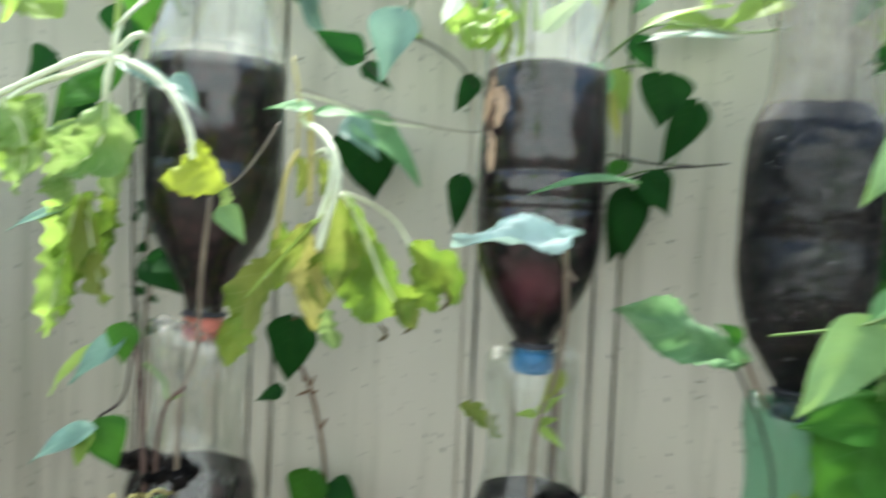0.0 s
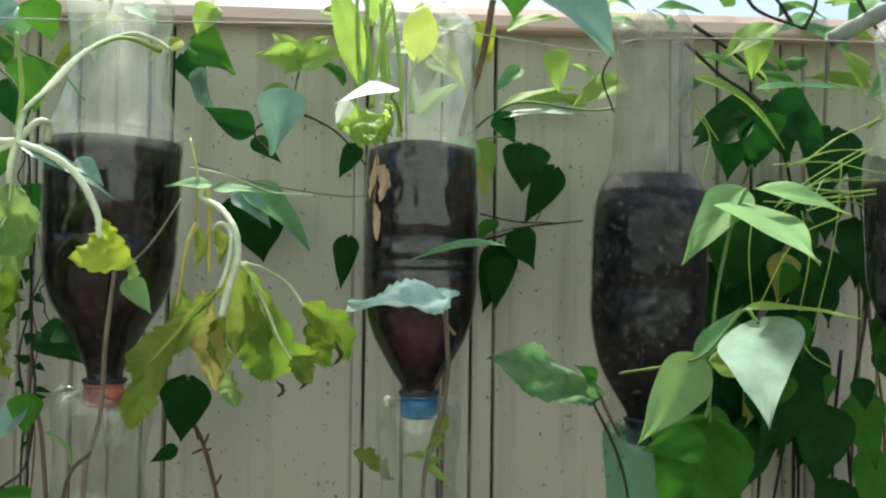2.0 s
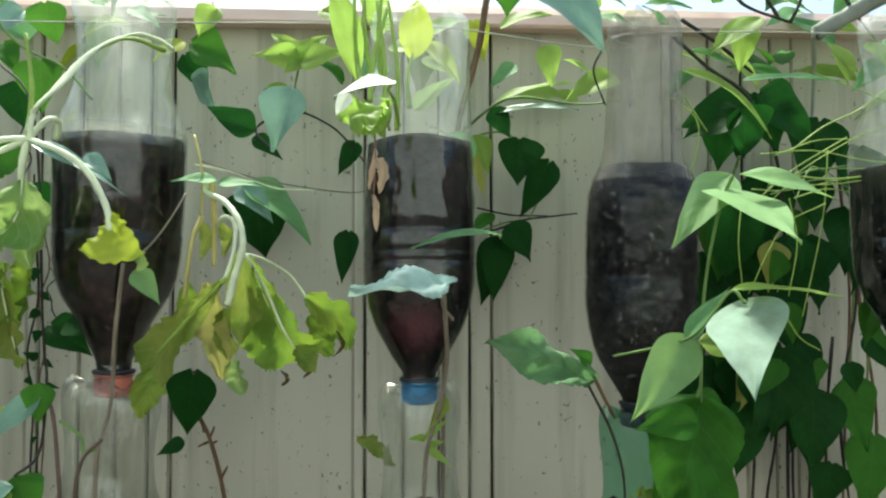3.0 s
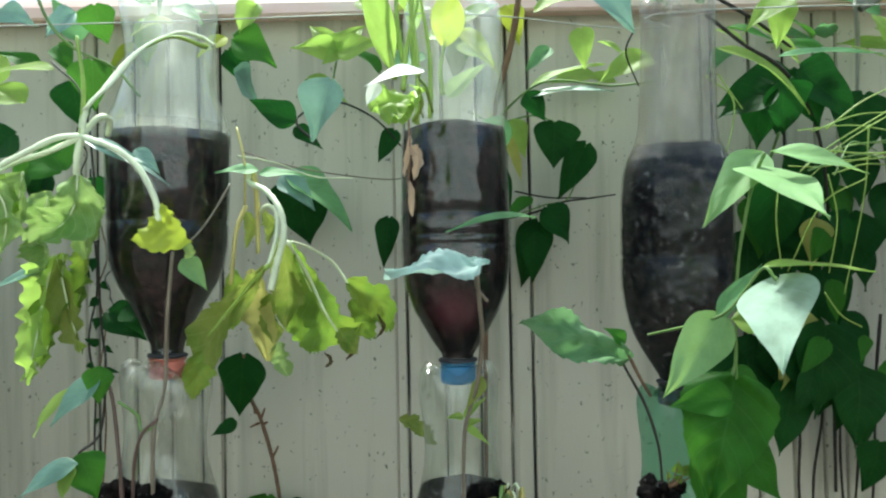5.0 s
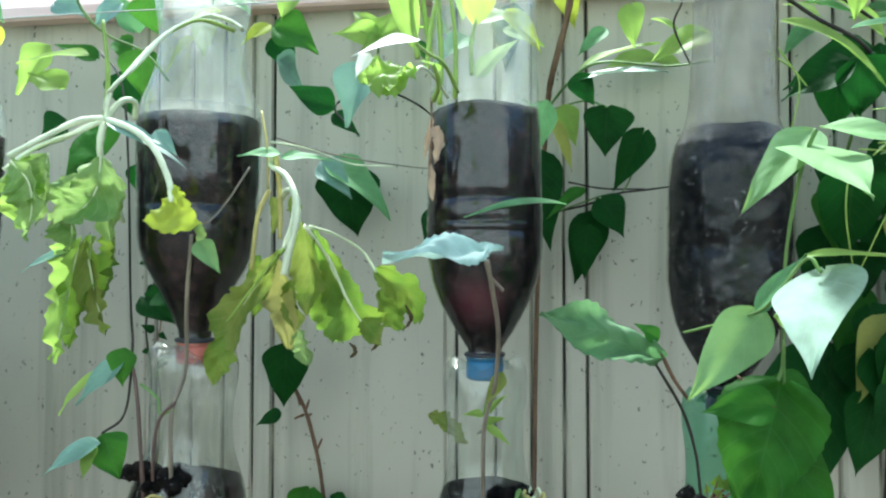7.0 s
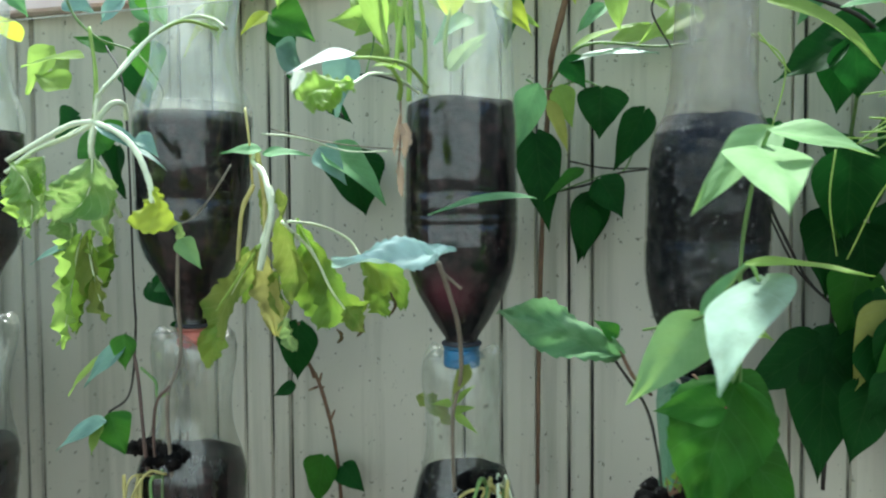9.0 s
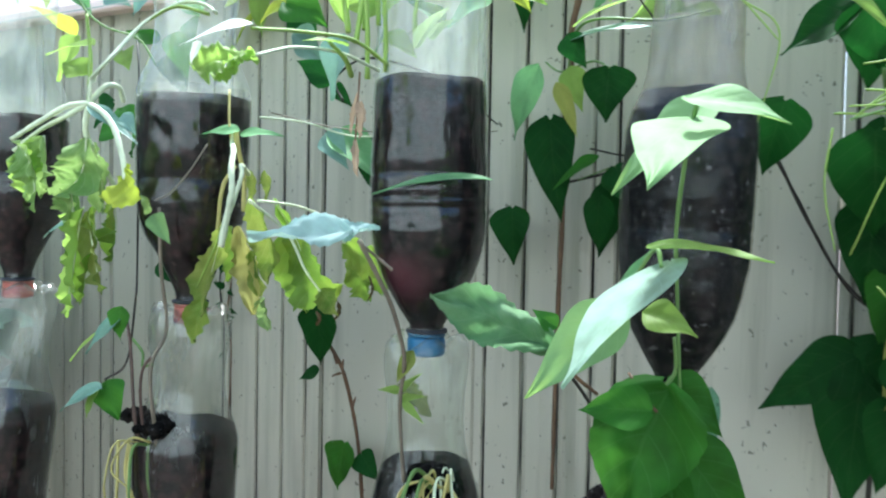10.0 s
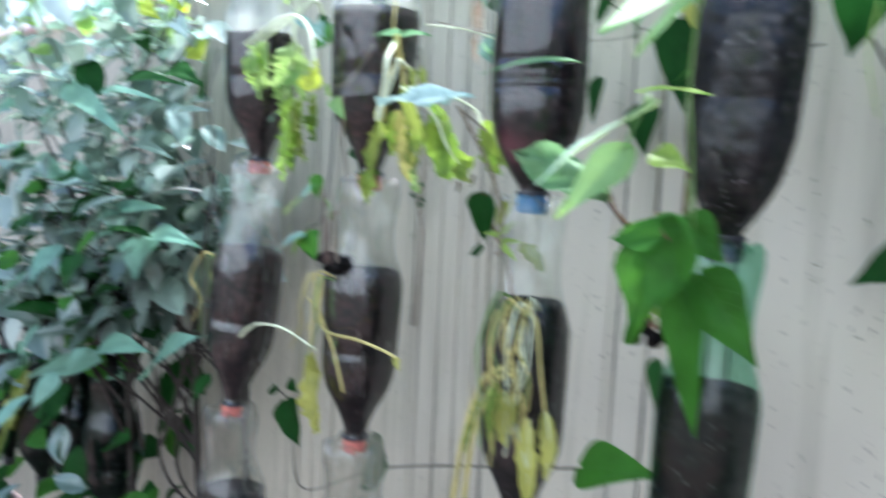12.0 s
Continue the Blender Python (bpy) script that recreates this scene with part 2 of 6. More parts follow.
TWIG = plain("dark_twig_bark", (0.035, 0.028, 0.022), 0.8, 0.4)
CORD = plain("pale_nylon_cord", (0.40, 0.41, 0.36), 0.6, 0.15)
RENDERED = plain("pale_rendered_wall", (0.74, 0.80, 0.79), 0.85, 0.05, 4.0)
CONCRETE = plain("grey_concrete", (0.16, 0.155, 0.145), 0.85, 0.25, 6.0)
TERRACOTTA = plain("dusty_red_brown_paving", (0.085, 0.060, 0.053), 0.8, 0.3, 5.0)


# ---- builders ----
def mesh_of(name, bm, mat, smooth=True):
    me = bpy.data.meshes.new(name)
    bm.normal_update()
    bm.to_mesh(me)
    bm.free()
    me.materials.append(mat)
    if smooth:
        me.shade_smooth()
    return me


def part(name, bm, mat, parent, label="", smooth=True):
    ob = new(name, mesh_of(name, bm, mat, smooth))
    ob.parent = parent
    if label:
        tagged(ob, label)
    return ob


def box(bm, lo, hi, soft=0.0):
    r = bmesh.ops.create_cube(bm, size=1.0)
    for v in r["verts"]:
        v.co = Vector([lo[i] + (v.co[i] + 0.5) * (hi[i] - lo[i]) for i in range(3)])
    if soft:
        es = list({e for v in r["verts"] for e in v.link_edges})
        bmesh.ops.bevel(bm, geom=es, offset=soft, segments=2, affect="EDGES")


def lathe(bm, prof, seg=40, wobble=None, close_top=False, close_low=False):
    rings = []
    for r, z in prof:
        ring = []
        for i in range(seg):
            a = 2 * math.pi * i / seg
            rr, zz = wobble(a, r, z) if wobble else (r, z)
            ring.append(bm.verts.new((rr * math.cos(a), rr * math.sin(a), zz)))
        rings.append(ring)
    for a, b in zip(rings, rings[1:]):
        for i in range(seg):
            j = (i + 1) % seg
            bm.faces.new((a[i], a[j], b[j], b[i]))
    if close_low:
        bm.faces.new(rings[0][::-1])
    if close_top:
        bm.faces.new(rings[-1])
    return rings


def smooth_path(pts, steps=8):
    pts = [Vector(p) for p in pts]
    if len(pts) == 2:
        return [pts[0].lerp(pts[1], i / steps) for i in range(steps + 1)]
    ext = [pts[0] * 2 - pts[1], *pts, pts[-1] * 2 - pts[-2]]
    out = []
    for i in range(1, len(ext) - 2):
        p0, p1, p2, p3 = ext[i - 1:i + 3]
        for s in range(steps):
            t = s / steps
            out.append(0.5 * (2 * p1 + (p2 - p0) * t + (2 * p0 - 5 * p1 + 4 * p2 - p3) * t * t + (3 * p1 - p0 - 3 * p2 + p3) * t ** 3))
    return out + [pts[-1]]


def tube(bm, pts, r0, r1, seg=7, rough=0.12, flat=1.0):
    path = smooth_path(pts)
    rings, up = [], Vector((0.31, 0.22, 0.93))
    for i, p in enumerate(path):
        d = (path[min(i + 1, len(path) - 1)] - path[max(i - 1, 0)]).normalized()
        x = d.cross(up)
        x = x.normalized() if x.length > 1e-4 else Vector((1, 0, 0))
        y = d.cross(x)
        r = (r0 + (r1 - r0) * i / (len(path) - 1)) * (1 + random.uniform(-rough, rough))
        rings.append([bm.verts.new(p + x * (r * math.cos(a)) + y * (r * flat * math.sin(a))) for a in (2 * math.pi * j / seg for j in range(seg))])
    for a, b in zip(rings, rings[1:]):
        for j in range(seg):
            q = (j + 1) % seg
            bm.faces.new((a[j], a[q], b[q], b[j]))
    bm.faces.new(rings[0][::-1])
    bm.faces.new(rings[-1])


def stem(plant, pts, r0=0.0015, r1=0.001, mat=GREEN_STEM, name="stem", flat=1.0):
    bm = bmesh.new()
    tube(bm, pts, r0, r1, flat=flat)
    return part(name, bm, mat, plant)


def outline(kind, v):
    """Half width of the blade, 0 to 1, at v along it."""
    if kind in ("heart", "ovate"):
        tip = max(0.0, (v - 0.68) / 0.32)
        return math.sin(math.pi / 2 * min(1.0, v / 0.30 + 0.01)) ** (0.5 if kind == "heart" else 0.72) * (1 - v ** 1.55) ** 1.05 * (1 - 0.42 * tip * (1 - 0.3 * tip)) * 1.06
    if kind == "bean":
        tip = max(0.0, (v - 0.72) / 0.28)
        return 1.16 * math.sin(math.pi / 2 * min(1.0, v / 0.34 + 0.01)) ** 0.62 * (1 - v ** 1.7) ** 1.15 * (1 - 0.35 * tip * (1 - 0.4 * tip))
    if kind == "lettuce":
        return 0.16 + 0.95 * math.sin(math.pi * min(1, v * 0.93) ** 1.25) ** 0.8
    return math.sin(math.pi * v ** 0.9) ** 0.85


def leaf(plant, base, tip, width, face=(0, -1, 0.45), kind="heart", mat=HEART, fold=0.25, droop=0.35, ripple=0.05, name="leaf", curl=0.0, quilt=0.014, teeth=0.0):
    """One blade from base to tip; face: the way its upper side looks."""
    base, tip = Vector(base), Vector(tip)
    along = tip - base
    size = along.length
    n_u, n_v = (12, 30) if kind == "lettuce" else (12, 36) if quilt > 0.05 or teeth else (10, 22) if kind in ("bean", "elliptic") else (8, 14)
    ph = [random.uniform(0, 6.28) for _ in range(4)]
    lop, sway = random.uniform(-0.09, 0.09), random.uniform(-0.05, 0.05)
    line, ang = [Vector((0, 0))], droop * 0.5
    for j in range(n_v):
        line.append(line[-1] + Vector((math.cos(ang), math.sin(ang))) / n_v)
        ang -= droop / n_v
    chord = line[-1].length
    turn = math.atan2(line[-1].y, line[-1].x)
    bm = bmesh.new()
    uvl = bm.loops.layers.uv.new("blade")
    grid = []
    for j in range(n_v + 1):
        v = j / n_v
        w = max(0.0, outline(kind, v)) * width * 0.5
        q = line[j] / chord
        y0, z0 = q.x * math.cos(turn) + q.y * math.sin(turn), -q.x * math.sin(turn) + q.y * math.cos(turn)
        row = []
        for i in range(n_u + 1):
            u = 2 * i / n_u - 1
            x, y, z = u * w * (1 + lop * (1 if u > 0 else -1)) * (1 + 0.05 * abs(u) * noise.noise((v * 5 + ph[2] * 9, 3.0 if u > 0 else 0.0, 0.5))), y0 * size, z0 * size
            x *= 1 - teeth * abs(u) ** 5 * ((v * 10.5 + ph[3]) % 1.0) - 1.2 * teeth * abs(u) ** 3 * max(0.0, noise.noise((v * 4 + ph[1] * 7, 5.0 if u > 0 else 0.0, 2.5)))
            x += sway * size * v * v
            if kind in ("heart", "bean"):
                y -= (0.085 if kind == "heart" else 0.03) * size * abs(u) ** 1.2 * (1 - abs(u) * 0.35) * (1 - v) ** 3
            z += fold * abs(x) - curl * x * x / max(width, 1e-4)
            z += ripple * width * (abs(u) ** 1.5) * math.sin(v * 9 + ph[0] + (2.2 if u > 0 else 0)) * 0.6
            z += ripple * width * 0.35 * math.sin(u * 5 + v * 7 + ph[1])
            z += quilt * width * (abs(math.sin((v - 0.28 * abs(u)) * 15)) - 0.5) * (1 - abs(u) ** 4)
            if kind == "lettuce":
                edge, side = abs(u) ** 2.2, 7.0 if u > 0 else 0.0
                z += edge * ripple * width * 2.2 * noise.noise((v * 11 + ph[2] * 3, side, ph[0]))
                x *= 1 + edge * (0.30 * noise.noise((v * 7 + ph[3] * 5, side, 1.0)) + 0.16 * noise.noise((v * 26 + ph[3] * 5, side, 4.0)))
                z += 0.25 * width * noise.noise((u * 1.3 + ph[1], v * 3 + ph[0], 2.0))
            row.append(bm.verts.new((x, y, z)))
        grid.append(row)
    for j in range(n_v):
        for i in range(n_u):
            f = bm.faces.new((grid[j][i], grid[j][i + 1], grid[j + 1][i + 1], grid[j + 1][i]))
            for lp, (a, b) in zip(f.loops, ((i, j), (i + 1, j), (i + 1, j + 1), (i, j + 1))):
                lp[uvl].uv = (a / n_u, b / n_v)
    y_ax = along.normalized()
    z_ax = Vector(face) - Vector(face).dot(y_ax) * y_ax
    if z_ax.length < 1e-3:
        z_ax = Vector((0.3, -1, 0.2)) - Vector((0.3, -1, 0.2)).dot(y_ax) * y_ax
    z_ax.normalize()
    x_ax = y_ax.cross(z_ax)
    ob = part(name, bm, mat, plant)
    inv = plant.matrix_basis.inverted()
    ob.matrix_basis = inv @ Matrix((( *[a for a in (x_ax.x, y_ax.x, z_ax.x)], base.x), (x_ax.y, y_ax.y, z_ax.y, base.y), (x_ax.z, y_ax.z, z_ax.z, base.z), (0, 0, 0, 1)))
    return ob


def limp_leaf(plant, pts, width, mat, face=(0, -1, 0.2), fold=0.7, frill=0.22, fan=False, rib=0.0013, ragged=0.35):
    """A limp hanging lettuce leaf: a folded blade along a curved pale midrib, with ragged frilled edges."""
    path = smooth_path(pts, 9)
    n_v, n_u = len(path) - 1, 12
    s0, s1, s2 = (random.uniform(0, 50) for _ in range(3))
    bm = bmesh.new()
    uvl = bm.loops.layers.uv.new("blade")
    rows = []
    for j, c in enumerate(path):
        v = j / n_v
        d = (path[min(j + 1, n_v)] - path[max(j - 1, 0)]).normalized()
        x = d.cross(Vector(face)).normalized()
        x = Matrix.Rotation(0.9 * noise.noise((v * 1.6, s0, 1.0)), 3, d) @ x
        z = x.cross(d)
        w = 0.5 * width * ((0.12 + 0.9 * v ** 1.1) if fan else (0.10 + 0.95 * math.sin(math.pi * min(0.985, 0.02 + v) ** 0.85) ** 0.75))
        bend = fold * (1 + 0.8 * noise.noise((v * 3, s1, 0.0)))
        row = []
        for i in range(n_u + 1):
            u = 2 * i / n_u - 1
            sd = 9.0 if u > 0 else 0.0
            lobe = 1 + ragged * abs(u) * (noise.noise((v * 6 + s0, sd, 0.0)) + 0.7 * noise.noise((v * 17 + s1, sd, 3.0)) + 0.5 * noise.noise((v * 43 + s2, sd, 6.0)))
            wide = w * lobe
            out = -bend * wide * abs(u) ** 1.3
            out += frill * width * abs(u) ** 2 * noise.noise((v * 9 + s2, sd, 1.0)) + 0.5 * frill * width * abs(u) ** 3 * noise.noise((v * 24 + s0, sd, 2.0))
            out += 0.10 * width * noise.noise((u * 2 + s0, v * 6, s1))
            along = 0.25 * width * (u * u) * (-1 if fan else 0.3) * (v if fan else 1) * 0.6
            row.append(bm.verts.new(c + x * (u * wide * 0.8) - z * out + d * (along + (0.12 * width * noise.noise((u * 5, s1, 0.0)) if j == n_v else 0))))
        rows.append(row)
    for j in range(n_v):
        for i in range(n_u):
            f = bm.faces.new((rows[j][i], rows[j][i + 1], rows[j + 1][i + 1], rows[j + 1][i]))
            for lp, (a, b) in zip(f.loops, ((i, j), (i + 1, j), (i + 1, j + 1), (i, j + 1))):
                lp[uvl].uv = (a / n_u, b / n_v)
    ob = part("leaf", bm, mat, plant)
    if rib:
        bm = bmesh.new()
        tube(bm, path[:int(n_v * 0.85)][::4] + [path[int(n_v * 0.85)]], rib, rib * 0.4, 6, 0.08)
        part("midrib", bm, PALE_STEM, ob, "pale limp midrib")
    return ob


def plant_of(name, label, category="plant", group=""):
    return tagged(new(name), label, category, group)


# ---- the fence, the ground and the yard ----
FY = 0.27
RIBS = (0.0, 0.047, 0.090, 0.128, 0.155)


def fence_sheet(x0, width, z0, z1, parent):
    """One pressed sheet: a flat pan and a band of narrow grooves."""
    bm = bmesh.new()
    prof = [(0.0, 0.0)]
    for r in RIBS:
        c = r + 0.012
        prof += [(c - 0.0028, 0.0), (c - 0.0012, 0.004), (c + 0.0012, 0.004), (c + 0.0028, 0.0)]
        if r in RIBS[1:4]:
            prof += [(c + 0.008, -0.0025), (c + 0.024, -0.0025)]
    prof += [(width - 0.004, 0.0), (width - 0.001, 0.004)]
    rows = 14
    cols = [[bm.verts.new((x0 + x, FY + y + 0.0012 * math.sin(x * 21 + x0 * 9) * math.sin(j * 0.9), z0 + (z1 - z0) * j / rows)) for j in range(rows + 1)] for x, y in prof]
    for a, b in zip(cols, cols[1:]):
        for j in range(rows):
            bm.faces.new((a[j], b[j], b[j + 1], a[j + 1]))
    r = bmesh.ops.extrude_face_region(bm, geom=bm.faces[:])
    for v in r["geom"]:
        if isinstance(v, bmesh.types.BMVert):
            v.co.y += 0.012
    bmesh.ops.recalc_face_normals(bm, faces=bm.faces[:])
    ob = part("fence_sheet", bm, FENCE, parent, smooth=False)
    bm = bmesh.new()
    for r in RIBS:
        c = x0 + r + 0.012
        box(bm, (c - 0.0013, FY + 0.0026, z0 + 0.01), (c + 0.0013, FY + 0.0038, z1 - 0.01))
    part("groove_dirt", bm, DIRT, ob, "dark dirt lying in the grooves", smooth=False)


fence = tagged(new("wall_north"), "weathered beige metal sheet fence with dirty vertical grooves", "fence", kind="structure")
PITCH, FIRST = 0.385, -0.070
for i in range(-9, 8):
    fence_sheet(FIRST + PITCH * i, PITCH, 0.02, 1.712, fence)

bm = bmesh.new()
lines = [[bm.verts.new((x, FY + y, z)) for y, z in ((-0.032, 1.700), (-0.036, 1.703), (-0.034, 1.716), (-0.026, 1.727), (0.010, 1.738), (0.060, 1.736), (0.060, 1.720), (0.0, 1.704))] for x in (-3.6, -2.0, -0.4, 1.2, 3.1)]
for a, b in zip(lines, lines[1:]):
    for i in range(8):
        j = (i + 1) % 8
        bm.faces.new((a[i], b[i], b[j], a[j]))
bm.faces.new(lines[0])
bm.faces.new(lines[-1][::-1])
bmesh.ops.recalc_face_normals(bm, faces=bm.faces[:])
rail = tagged(new("trim", mesh_of("trim", bm, RAIL, False)), "salmon red painted metal rail along the top of the fence", "rail", kind="structure")

bm = bmesh.new()
g = 60.0
vs = [[bm.verts.new((x, y, 0.0)) for y in (-g, -8, -3, -1, 0, 1, 3, 8, g)] for x in (-g, -8, -3, -1, 0, 1, 3, 8, g)]
for a, b in zip(vs, vs[1:]):
    for i in range(8):
        bm.faces.new((a[i], b[i], b[i + 1], a[i + 1]))
tagged(new("ground", mesh_of("ground", bm, TERRACOTTA, False)), "dusty red-brown yard floor", "ground", kind="structure")

# unseen walls added to shape bottle reflections and bounce light on the fence
for nm, lo, hi, m, lab in (("wall_south", (-3.4, -2.6, 1.0), (3.1, -2.4, 2.9), RENDERED, "unseen pale wall added to reflect in the bottles"), ("wall_low_dark", (-3.4, -2.62, 0.0), (3.1, -2.38, 1.0), CONCRETE, "unseen dark wall base added to cut low bounce light"),
                           ("wall_west", (-3.6, -2.62, 0.0), (-3.4, FY, 2.3), CONCRETE, "unseen dark side wall added to darken bottle edges"), ("wall_east", (3.1, -2.62, 0.0), (3.3, FY, 2.3), CONCRETE, "unseen grey side wall added to darken bottle edges")):
    bm = bmesh.new()
    box(bm, lo, hi)
    tagged(new(nm, mesh_of(nm, bm, m, False)), lab, "wall", kind="structure")

# ---- bottles ----
NECK = ((0.0128, 0.004), (0.0128, 0.016), (0.0165, 0.017), (0.0165, 0.0195), (0.0135, 0.021))
WAIST = ((0.0522, 0.175), (0.0528, 0.205), (0.0524, 0.219), (0.0485, 0.232), (0.0425, 0.247), (0.0382, 0.262), (0.0365, 0.280), (0.0375, 0.300), (0.0405, 0.318), (0.0420, 0.332), (0.0405, 0.343), (0.0340, 0.350), (0.0215, 0.346))
CONTOUR = NECK + ((0.0150, 0.030), (0.0205, 0.044), (0.0305, 0.064), (0.0425, 0.084), (0.0480, 0.100), (0.0503, 0.116), (0.0510, 0.1350), (0.0503, 0.1362), (0.0503, 0.1385), (0.0510, 0.1397)) + WAIST
STRAIGHT = NECK + ((0.0150, 0.0265), (0.0185, 0.032), (0.0240, 0.040), (0.0375, 0.064), (0.0445, 0.083), (0.0478, 0.102), (0.0488, 0.1210), (0.0482, 0.1222), (0.0482, 0.1240), (0.0488, 0.1252), (0.0488, 0.1292), (0.0482, 0.1304), (0.0482, 0.1322), (0.0487, 0.1334),
                   (0.0486, 0.1475), (0.0479, 0.1488), (0.0479, 0.1508), (0.0485, 0.1520), (0.0478, 0.172), (0.0472, 0.210), (0.0458, 0.226), (0.0458, 0.240), (0.0442, 0.275), (0.0445, 0.310), (0.0450, 0.325), (0.0430, 0.338), (0.0350, 0.346), (0.0215, 0.343))

# a tall bottle: a full round belly, a short shoulder and a long narrower upper part
BELLY = NECK + ((0.0160, 0.027), (0.0220, 0.035), (0.0295, 0.046), (0.0370, 0.058), (0.0432, 0.071), (0.0482, 0.088), (0.0515, 0.108), (0.0525, 0.132), (0.0518, 0.1332), (0.0518, 0.1355), (0.0525, 0.1367), (0.0526, 0.185), (0.0518, 0.208),
                (0.0478, 0.224), (0.0405, 0.238), (0.0372, 0.250), (0.0366, 0.268), (0.0356, 0.295), (0.0346, 0.320), (0.0350, 0.345), (0.0368, 0.362), (0.0362, 0.374), (0.0300, 0.384), (0.0180, 0.378))


def at_height(prof, z):
    for (r0, z0), (r1, z1) in zip(prof, prof[1:]):
        if z0 <= z <= z1:
            return r0 + (r1 - r0) * (z - z0) / max(1e-6, z1 - z0)
    return prof[-1][0]


def bottle(cap_low, label, prof=CONTOUR, girth=1.0, tall=1.0, fill=0.205, shell=CLEAR, cap=RED_CAP, earth=SOIL, hung=None, turn=0.0, lean=None, dents=0.0, flat=0.0, film=None):
    """An upside-down drinks bottle filled with earth; its cap sits in the cut base of the bottle below."""
    top = tagged(new("bottle_planter"), label, "bottle planter", "hanging bottle planters")
    low = Vector(cap_low)
    up = (Vector(hung) - low) if hung else Vector(lean or (0, 0, 1))
    if hung:
        tall = (up.length + 0.012) / 0.343
    top.matrix_basis = Matrix.Translation(low) @ up.to_track_quat("Z", "Y").to_matrix().to_4x4() @ pose(0, 0, 0, 0, 0, turn)
    pr = [(r * (girth if z > 0.03 else 1), z * tall) for r, z in prof]

    def crush(a, r, z):
        """Squeezed, dented walls."""
        r *= 1 - flat * math.cos(a + 1.05) ** 2
        return r * (1 - dents * max(0.0, noise.noise((2.2 * math.cos(a), 2.2 * math.sin(a), z * 28)) + 0.25) * min(1.0, max(0.0, (z - 0.04) / 0.05)))

    def petal(a, r, z):
        k = max(0.0, (z - (prof[-1][1] - 0.026) * tall) / (0.03 * tall))
        r = crush(a, r, z)
        return r * (1 - 0.05 * k * (1 + math.cos(5 * a))), z - 0.010 * k * k * (1 + math.cos(5 * a)) * 0.5

    bm = bmesh.new()
    lathe(bm, pr, 40, petal)
    body = part("bottle_shell", bm, shell, top)
    if film:
        bm = bmesh.new()
        lathe(bm, [(at_height(pr, z) * 0.988, z) for z in (film[0] + (film[1] - film[0]) * q / 8 for q in range(9))], 40, petal)
        part("dust_film", bm, FILM, body, "film of dried brown dust inside the bottle")
    bm = bmesh.new()
    lathe(bm, [(0.0150, 0.0190), (0.0172, 0.0195), (0.0176, 0.0208), (0.0168, 0.0222), (0.0140, 0.0226)], 40)
    part("neck_ring", bm, RING, body, "dark ring round the neck")
    bm = bmesh.new()
    sp = [(r * 0.975, z) for r, z in pr if z < fill * tall and z > 0.02]
    rf = at_height(pr, fill * tall) * 0.975
    sp = [(0.011, 0.006), (0.011, 0.02)] + sp + [(rf, fill * tall), (rf * 0.6, fill * tall + 0.0006), (0.004, fill * tall)]

    def crumb(a, r, z):
        q = Vector((math.cos(a) * 3, math.sin(a) * 3, z * 60 + cap_low[0] * 31))
        lift = 0.003 * noise.noise(Vector((q.x * 0.5, q.y * 0.5, cap_low[0] * 31))) if z > fill * tall - 0.001 else 0.0
        return crush(a, r, z) * (1 - 0.02 * abs(noise.noise(q * 0.9)) - 0.012 * abs(noise.noise(q * 3.1))), z + lift
    fine = []
    for (r0, z0), (r1, z1) in zip(sp, sp[1:]):
        k = max(1, int((z1 - z0) / 0.005))
        fine += [(r0 + (r1 - r0) * i / k, z0 + (z1 - z0) * i / k) for i in range(k)]
    lathe(bm, fine + [sp[-1]], 60, crumb, close_top=True, close_low=True)
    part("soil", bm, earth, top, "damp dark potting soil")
    bm = bmesh.new()
    knurl = lambda a, r, z: (r * (1 + (0.018 if int(a / (2 * math.pi) * 64 + 0.5) % 2 else 0.0)) if 0.001 < z < 0.014 and r > 0.014 else r, z)
    lathe(bm, [(0.004, 0.0), (0.0138, 0.0), (0.0152, 0.0014), (0.0155, 0.003), (0.0155, 0.0125), (0.0150, 0.0138), (0.0150, 0.0155), (0.0131, 0.0158)], 64, knurl, close_low=True)
    lid = part("cap", bm, cap, top, "ribbed plastic screw cap")
    bm = bmesh.new()
    lathe(bm, [(0.0140, 0.0160), (0.0156, 0.0162), (0.0157, 0.0184), (0.0142, 0.0187)], 40)
    part("tamper_ring", bm, cap, lid)
    return top


A1, A2, A3, A0, A4 = (-0.260, 0.000, 1.298), (0.000, 0.000, 1.289), (0.198, 0.016, 1.263), (-0.514, 0.000, 1.308), (0.451, 0.000, 1.296)
L1, L0 = (-0.273, 0.000, 0.955), (-0.534, -0.030, 0.938)
L2, L3 = (A2[0] + 0.004, A2[1], A2[2] - 0.352), (A3[0] - 0.006, A3[1] - 0.004, A3[2] - 0.350)
bottle(A1, "clear waisted plastic bottle full of soil, red cap down", girth=1.03, fill=0.214, film=(0.209, 0.226), hung=(A1[0] + 0.006, A1[1], A1[2] + 0.335))
bottle(A2, "clear straight plastic bottle of brown soil, blue cap down", STRAIGHT, 1.01, 1.0, 0.226, cap=BLUE_CAP, earth=REFLECT_SOIL)
bottle(A3, "clear waisted plastic bottle half full of black soil", BELLY, 0.98, 1.0, 0.236, shell=DUSTY, cap=DARK_CAP, earth=BLACK_SOIL, lean=(0.014, 0.008, 0.38), dents=0.022, flat=0.17, film=(0.222, 0.368))
bottle(A0, "clear plastic bottle of dark soil with faded red cap", fill=0.20)
bottle(A4, "clear plastic bottle of dark soil among bean leaves", fill=0.20, cap=DARK_CAP, earth=BLACK_SOIL)
